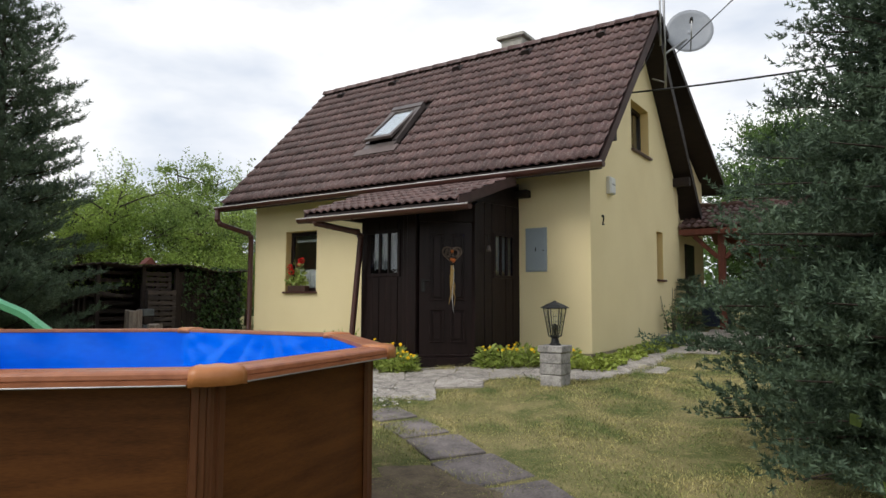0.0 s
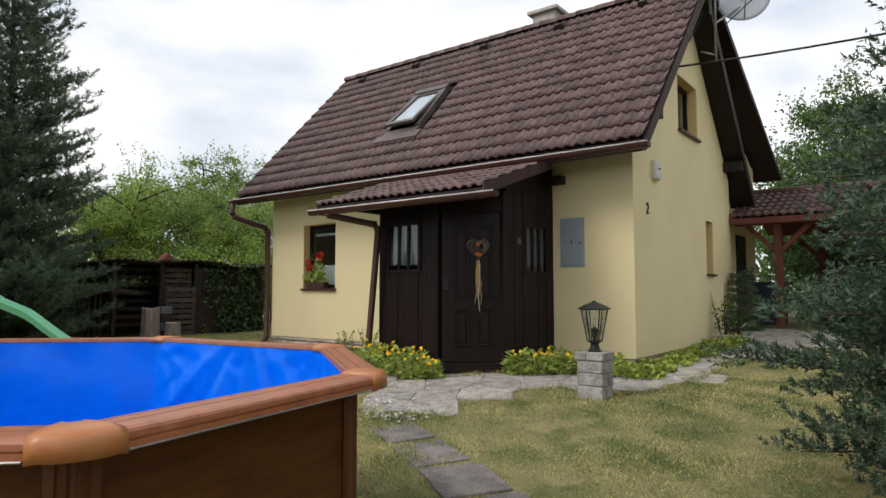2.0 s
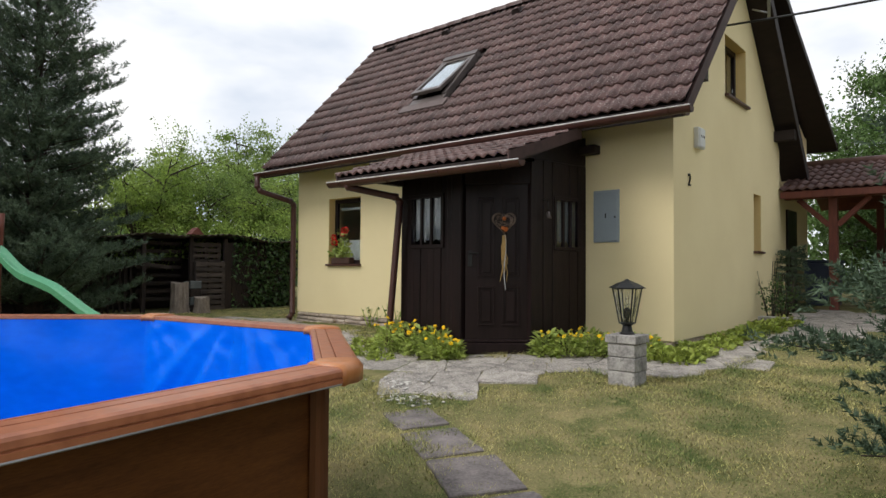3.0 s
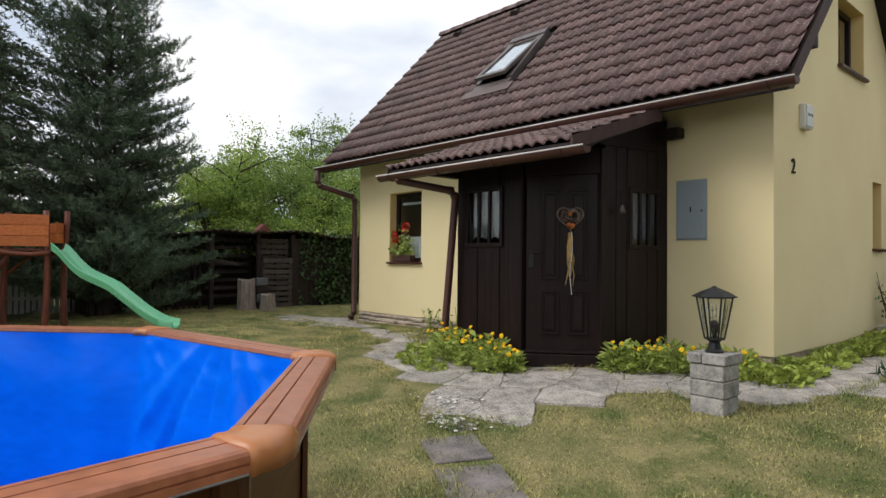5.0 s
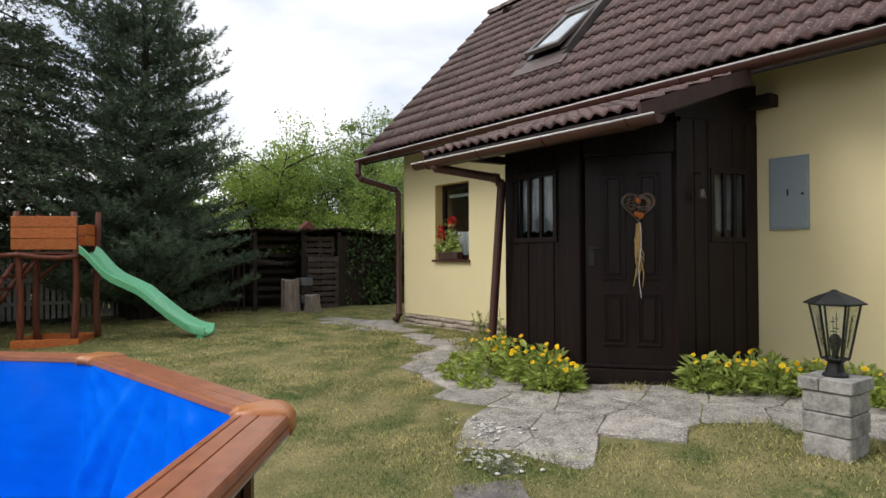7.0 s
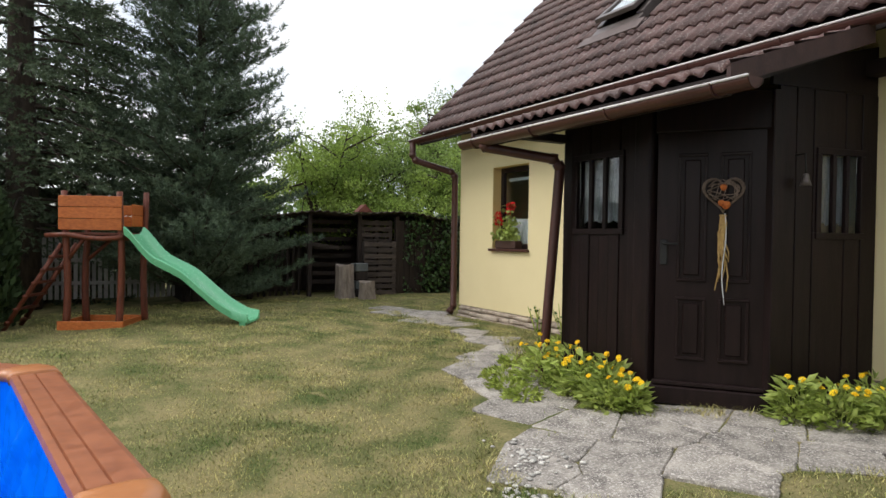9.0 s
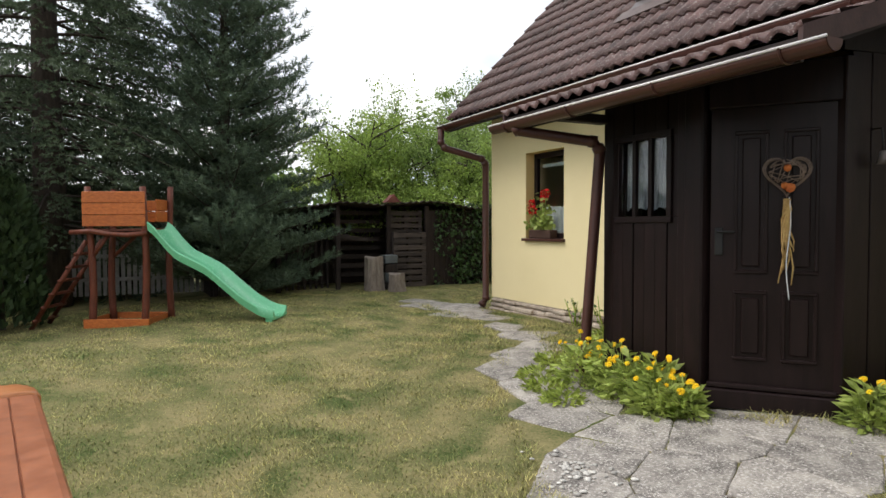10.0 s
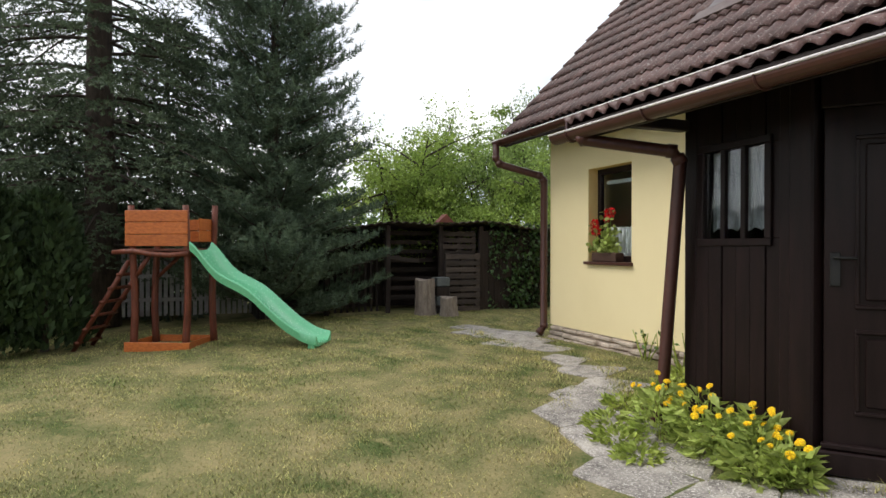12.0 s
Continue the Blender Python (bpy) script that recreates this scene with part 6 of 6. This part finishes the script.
def slab(poly, parent, material, name, gap, thick, lift, r):
    cx_, cy_ = sum(p[0] for p in poly) / len(poly), sum(p[1] for p in poly) / len(poly)
    size = max(math.hypot(p[0] - cx_, p[1] - cy_) for p in poly)
    rough_edge = []
    for i in range(len(poly)):
        a, b = poly[i], poly[(i + 1) % len(poly)]
        for f in (0.0, 0.1, 0.22, 0.36, 0.5, 0.64, 0.78, 0.9):
            x, y = a[0] + f * (b[0] - a[0]), a[1] + f * (b[1] - a[1])
            k = 1 - gap / max(0.05, math.hypot(x - cx_, y - cy_))
            k *= 1 + r.uniform(-0.028, 0.010) - (0.05 * r.uniform(0, 1) if f == 0.0 else 0)
            rough_edge.append((cx_ + (x - cx_) * k, cy_ + (y - cy_) * k))
    n = len(rough_edge)
    tx, ty = r.normal(0, 0.006), r.normal(0, 0.006)
    rings = []
    for shrink, dz in ((1.0, -thick), (1.0, -0.008), (0.97, 0.0)):
        rings += [(cx_ + (x - cx_) * shrink, cy_ + (y - cy_) * shrink, gz(x, y) + lift + dz + tx * (x - cx_) + ty * (y - cy_)) for x, y in rough_edge]
    fs = [(s * n + i, s * n + (i + 1) % n, (s + 1) * n + (i + 1) % n, (s + 1) * n + i) for s in range(2) for i in range(n)] + [tuple(range(2 * n, 3 * n))]
    part(name, Geo().add(rings, fs), material, parent)


SPINE = [(-7.0, 0.85, 0.30), (-5.6, 0.80, 0.38), (-4.2, 0.62, 0.26), (-2.6, 0.12, 0.30), (-1.6, -0.50, 0.36), (-0.8, -0.95, 0.42), (0.0, -1.0, 0.62), (0.62, -1.25, 0.72), (1.0, -0.3, 0.55), (1.75, 0.12, 0.38), (2.45, 0.2, 0.50), (2.72, 1.0, 0.38), (2.82, 2.4, 0.28), (3.1, 3.6, 0.42), (3.5, 4.8, 0.85), (3.5, 6.0, 0.9)]


def on_path(x, y):
    best = -9
    for (x0, y0, w0), (x1, y1, w1) in zip(SPINE[:-1], SPINE[1:]):
        dx, dy = x1 - x0, y1 - y0
        t = max(0, min(1, ((x - x0) * dx + (y - y0) * dy) / (dx * dx + dy * dy)))
        best = max(best, (w0 + t * (w1 - w0)) - math.hypot(x - x0 - t * dx, y - y0 - t * dy))
    return best


def in_porch(x, y):
    return (x < 0.12 and y > -0.30 and x > -1.1) or (x >= 0.1 and x < 1.0 and y > -0.12 + (x - 0.1) * 0.8)


paving = thing("pavement", "irregular weathered grey flagstone paving round the house", "paving", kind="structure")
r = np.random.default_rng(77)
seeds = []
ct, st = math.cos(radians(24)), math.sin(radians(24))
for gx in np.arange(-9.0, 9.0, 0.58):
    for gy in np.arange(-6.0, 10.0, 0.47):
        ux, uy = gx + r.uniform(-0.15, 0.15), gy + r.uniform(-0.10, 0.10)
        p = (ux * ct - uy * st, ux * st + uy * ct)
        if on_path(*p) > -0.75:
            seeds.append(p)
for p in seeds:
    if on_path(*p) < -0.02 or in_porch(*p) or (p[1] > 1.3 and p[0] < 2.2 and p[0] > -5.6):
        continue
    poly = [(p[0] - 0.5, p[1] - 0.5), (p[0] + 0.5, p[1] - 0.5), (p[0] + 0.5, p[1] + 0.5), (p[0] - 0.5, p[1] + 0.5)]
    for q in seeds:
        if q is not p and abs(q[0] - p[0]) < 1 and abs(q[1] - p[1]) < 1:
            poly = clip(poly, (p[0] + q[0]) / 2, (p[1] + q[1]) / 2, q[0] - p[0], q[1] - p[1])
    if len(poly) > 2:
        slab(poly, paving, SLAB, "flagstone", 0.001, 0.10, 0.014, r)

STEPS = [(1.35, -2.42, 0.27, 0.20, 30), (1.98, -2.80, 0.30, 0.22, 32), (2.60, -3.18, 0.31, 0.24, 38), (3.22, -3.60, 0.31, 0.25, 30), (3.85, -4.02, 0.32, 0.26, 36), (4.45, -4.50, 0.32, 0.26, 42), (5.0, -5.05, 0.32, 0.26, 48), (0.95, -2.02, 0.16, 0.11, 20)]
for x, y, a, b, turn in STEPS:
    a, b = a * 1.1, b * 1.14
    c, s = math.cos(radians(-turn)), math.sin(radians(-turn))
    poly = [(x + u * c - w * s, y + u * s + w * c) for u, w in ((-a, -b), (a, -b * r.uniform(0.85, 1)), (a * r.uniform(0.9, 1.05), b), (-a, b * r.uniform(0.9, 1.05)))]
    slab(poly, paving, SLAB_DARK, "stepping_stone", 0.005, 0.10, 0.014, r)

# loose pale pebbles where the paving breaks up
r = np.random.default_rng(52)
g = Geo()
for q in range(150):
    px, py = (0.36 + r.normal(0, 0.17), -1.60 + r.normal(0, 0.10)) if q % 2 else (0.82 + r.normal(0, 0.16), -1.98 + r.normal(0, 0.09))
    R = r.uniform(0.008, 0.022)
    m = pose(px, py, gz(px, py) + 0.016, 0, 0, r.uniform(0, 360))
    rings = [(R * 0.7, 0.0), (R, R * 0.25), (R * 0.75, R * 0.6), (R * 0.2, R * 0.75)]
    g.add([m @ Vector((rr * math.cos(w) * 1.25, rr * math.sin(w), zz)) for rr, zz in rings for w in [math.pi * k / 3 for k in range(6)]],
          [(j * 6 + k, j * 6 + (k + 1) % 6, j * 6 + 6 + (k + 1) % 6, j * 6 + 6 + k) for j in range(3) for k in range(6)] + [tuple(range(18, 24))])
tagged(part("pebbles", g, mat("pebble_pale", (0.66, 0.63, 0.58), (0.38, 0.36, 0.33), 20, 0.8, 0.3, 80, island=0.3), smooth=True), "pale loose pebbles among the broken flagstones", "pebbles", kind="stuff")

# bare trodden soil by the pool's corner; its brown also paints the pool's shade
soil = []
for q in range(28):
    w = 2 * math.pi * q / 28
    rr = 1 + 0.18 * math.sin(3 * w + 1) + 0.1 * math.sin(7 * w)
    sx, sy = 3.25 + 0.85 * rr * math.cos(w) * 0.9 + 0.1 * math.sin(w), -4.25 + 0.42 * rr * math.sin(w) + 0.2 * math.cos(w) * -1
    soil.append((sx, sy, gz(sx, sy) + 0.012))
soil.append((3.25, -4.25, gz(3.25, -4.25) + 0.014))
ob = part("bare_soil", Geo().add(soil, [(q, (q + 1) % 28, 28) for q in range(28)]), SOIL)
tagged(ob, "bare trodden brown soil patch beside the pool, with the pool's shade in its colour", "soil", kind="structure")

# uneven flat stones of the plinth under the front wall
r = np.random.default_rng(31)
for row, (za, zb) in enumerate(((-0.06, 0.05), (0.05, 0.125), (0.125, 0.195))):
    x = X0 + 0.04
    while x < X1 - 0.3:
        w = r.uniform(0.16, 0.48)
        if not -1.15 < x + w / 2 < 0.95:
            proud = 0.10 - 0.035 * row + r.uniform(-0.02, 0.035)
            m = pose(x, Y0, (za + zb) / 2, r.uniform(-3, 3), r.uniform(-2, 2), r.uniform(-3, 3))
            part("plinth_stone", Geo().soft_box((0.004, -proud, (za - zb) / 2 + 0.004), (w - 0.006, 0.05, (zb - za) / 2 - r.uniform(0.002, 0.012)), 0.016, m), PLINTH, plinth)
        x += w


# ---- grass ----
def grass():
    r = np.random.default_rng(99)
    n = 690000
    x = r.uniform(-9.4, 6.2, n)
    y = r.uniform(-8.2, 3.6, n)
    # denser towards the walk
    d = np.hypot(x - 3.2, y + 4.0)
    keep = r.uniform(0, 1, n) < np.clip(5.0 / (d + 1.2), 0.35, 1.0)
    keep &= ~((x > X0) & (x < X1) & (y > Y0 - 0.1))
    keep &= ~((np.abs(x - pc[0]) < 1.75) & (np.abs(y - pc[1]) < 1.45))
    x, y = x[keep], y[keep]
    # thin where the paving lies
    spine = np.full(len(x), -9.0)
    for (x0, y0, w0), (x1, y1, w1) in zip(SPINE[:-1], SPINE[1:]):
        dx, dy = x1 - x0, y1 - y0
        t = np.clip(((x - x0) * dx + (y - y0) * dy) / (dx * dx + dy * dy), 0, 1)
        spine = np.maximum(spine, w0 + t * (w1 - w0) - np.hypot(x - x0 - t * dx, y - y0 - t * dy))
    for sx, sy, a, b, turn in STEPS:
        spine = np.maximum(spine, 0.9 * (a + b) / 2 - np.hypot(x - sx, y - sy))
    keep = (spine < 0.09 + 0.13 * np.sin(x * 5.1 + 1.5 * np.sin(y * 9)) * np.sin(y * 4.3 + 1 + np.sin(x * 11))) | (r.uniform(0, 1, len(x)) < 0.014 + 0.13 * (x < -1.5) * (np.sin(x * 4.3) * np.sin(y * 5.7 + x) > -0.2) + 0.22 * (np.sin(x * 3.7 + 2 * np.sin(y * 2.9)) * np.sin(y * 4.1 + 1.5 * np.sin(x * 3.3)) > 0.80))
    x, y = x[keep], y[keep]
    n = len(x)
    patch = np.sin(x * 2.1 + 1.3 * np.sin(y * 1.7)) * np.sin(y * 2.4 + 1.1 * np.sin(x * 1.9))
    h = r.uniform(0.010, 0.030, n) * (1 + 0.45 * patch) * (1 + 0.9 * (np.abs(spine[keep] - 0.02) < 0.10))
    az = r.uniform(0, 2 * math.pi, n)
    lean = r.uniform(0.3, 1.7, n) * h
    z = ground_z(x, y) + 0.012 * np.sin(x * 2.3 + 1.7 * np.sin(y * 1.3)) * np.cos(y * 2.9) - 0.004
    w = r.uniform(0.0018, 0.0034, n) * (1 + 0.10 * np.hypot(x - 3, y + 4))
    ca, sa = np.cos(az + 1.57), np.sin(az + 1.57)
    v = np.stack([np.stack([x - w * ca, y - w * sa, z], 1), np.stack([x + w * ca, y + w * sa, z], 1), np.stack([x + lean * np.cos(az), y + lean * np.sin(az), z + h], 1)], 1).reshape(-1, 3)
    ob = part("grass", tri_mesh("grass", v, np.arange(len(v)).reshape(-1, 3), GRASS), None)
    tagged(ob, "short dry patchy lawn grass, green and straw yellow", "grass", kind="stuff")


grass()

# ---- roof tiles ----
rng = np.random.default_rng(5)
tiled_slope(roof, TILE, RX0, RX1, EAVE_Y + 0.05, EAVE_Z + 0.065, RIDGE_Y - 0.02, RIDGE_Z - 0.03, RX1 - 6.2, rng, ((SKY_X0 - 0.1, SKY_X1 + 0.1, SKY_S0 - 0.05, SKY_S1 + 0.05),))
tiled_slope(proof, TILE, PRX0, PRX1, PRY0 - 0.02, PRZ0, PRY1, PRZ1, -99, rng)
tiled_slope(cpr, TILE_NEW, CX0, CX1, CY0 - 0.03, CZ0, CY1, CZ1, -99, rng)
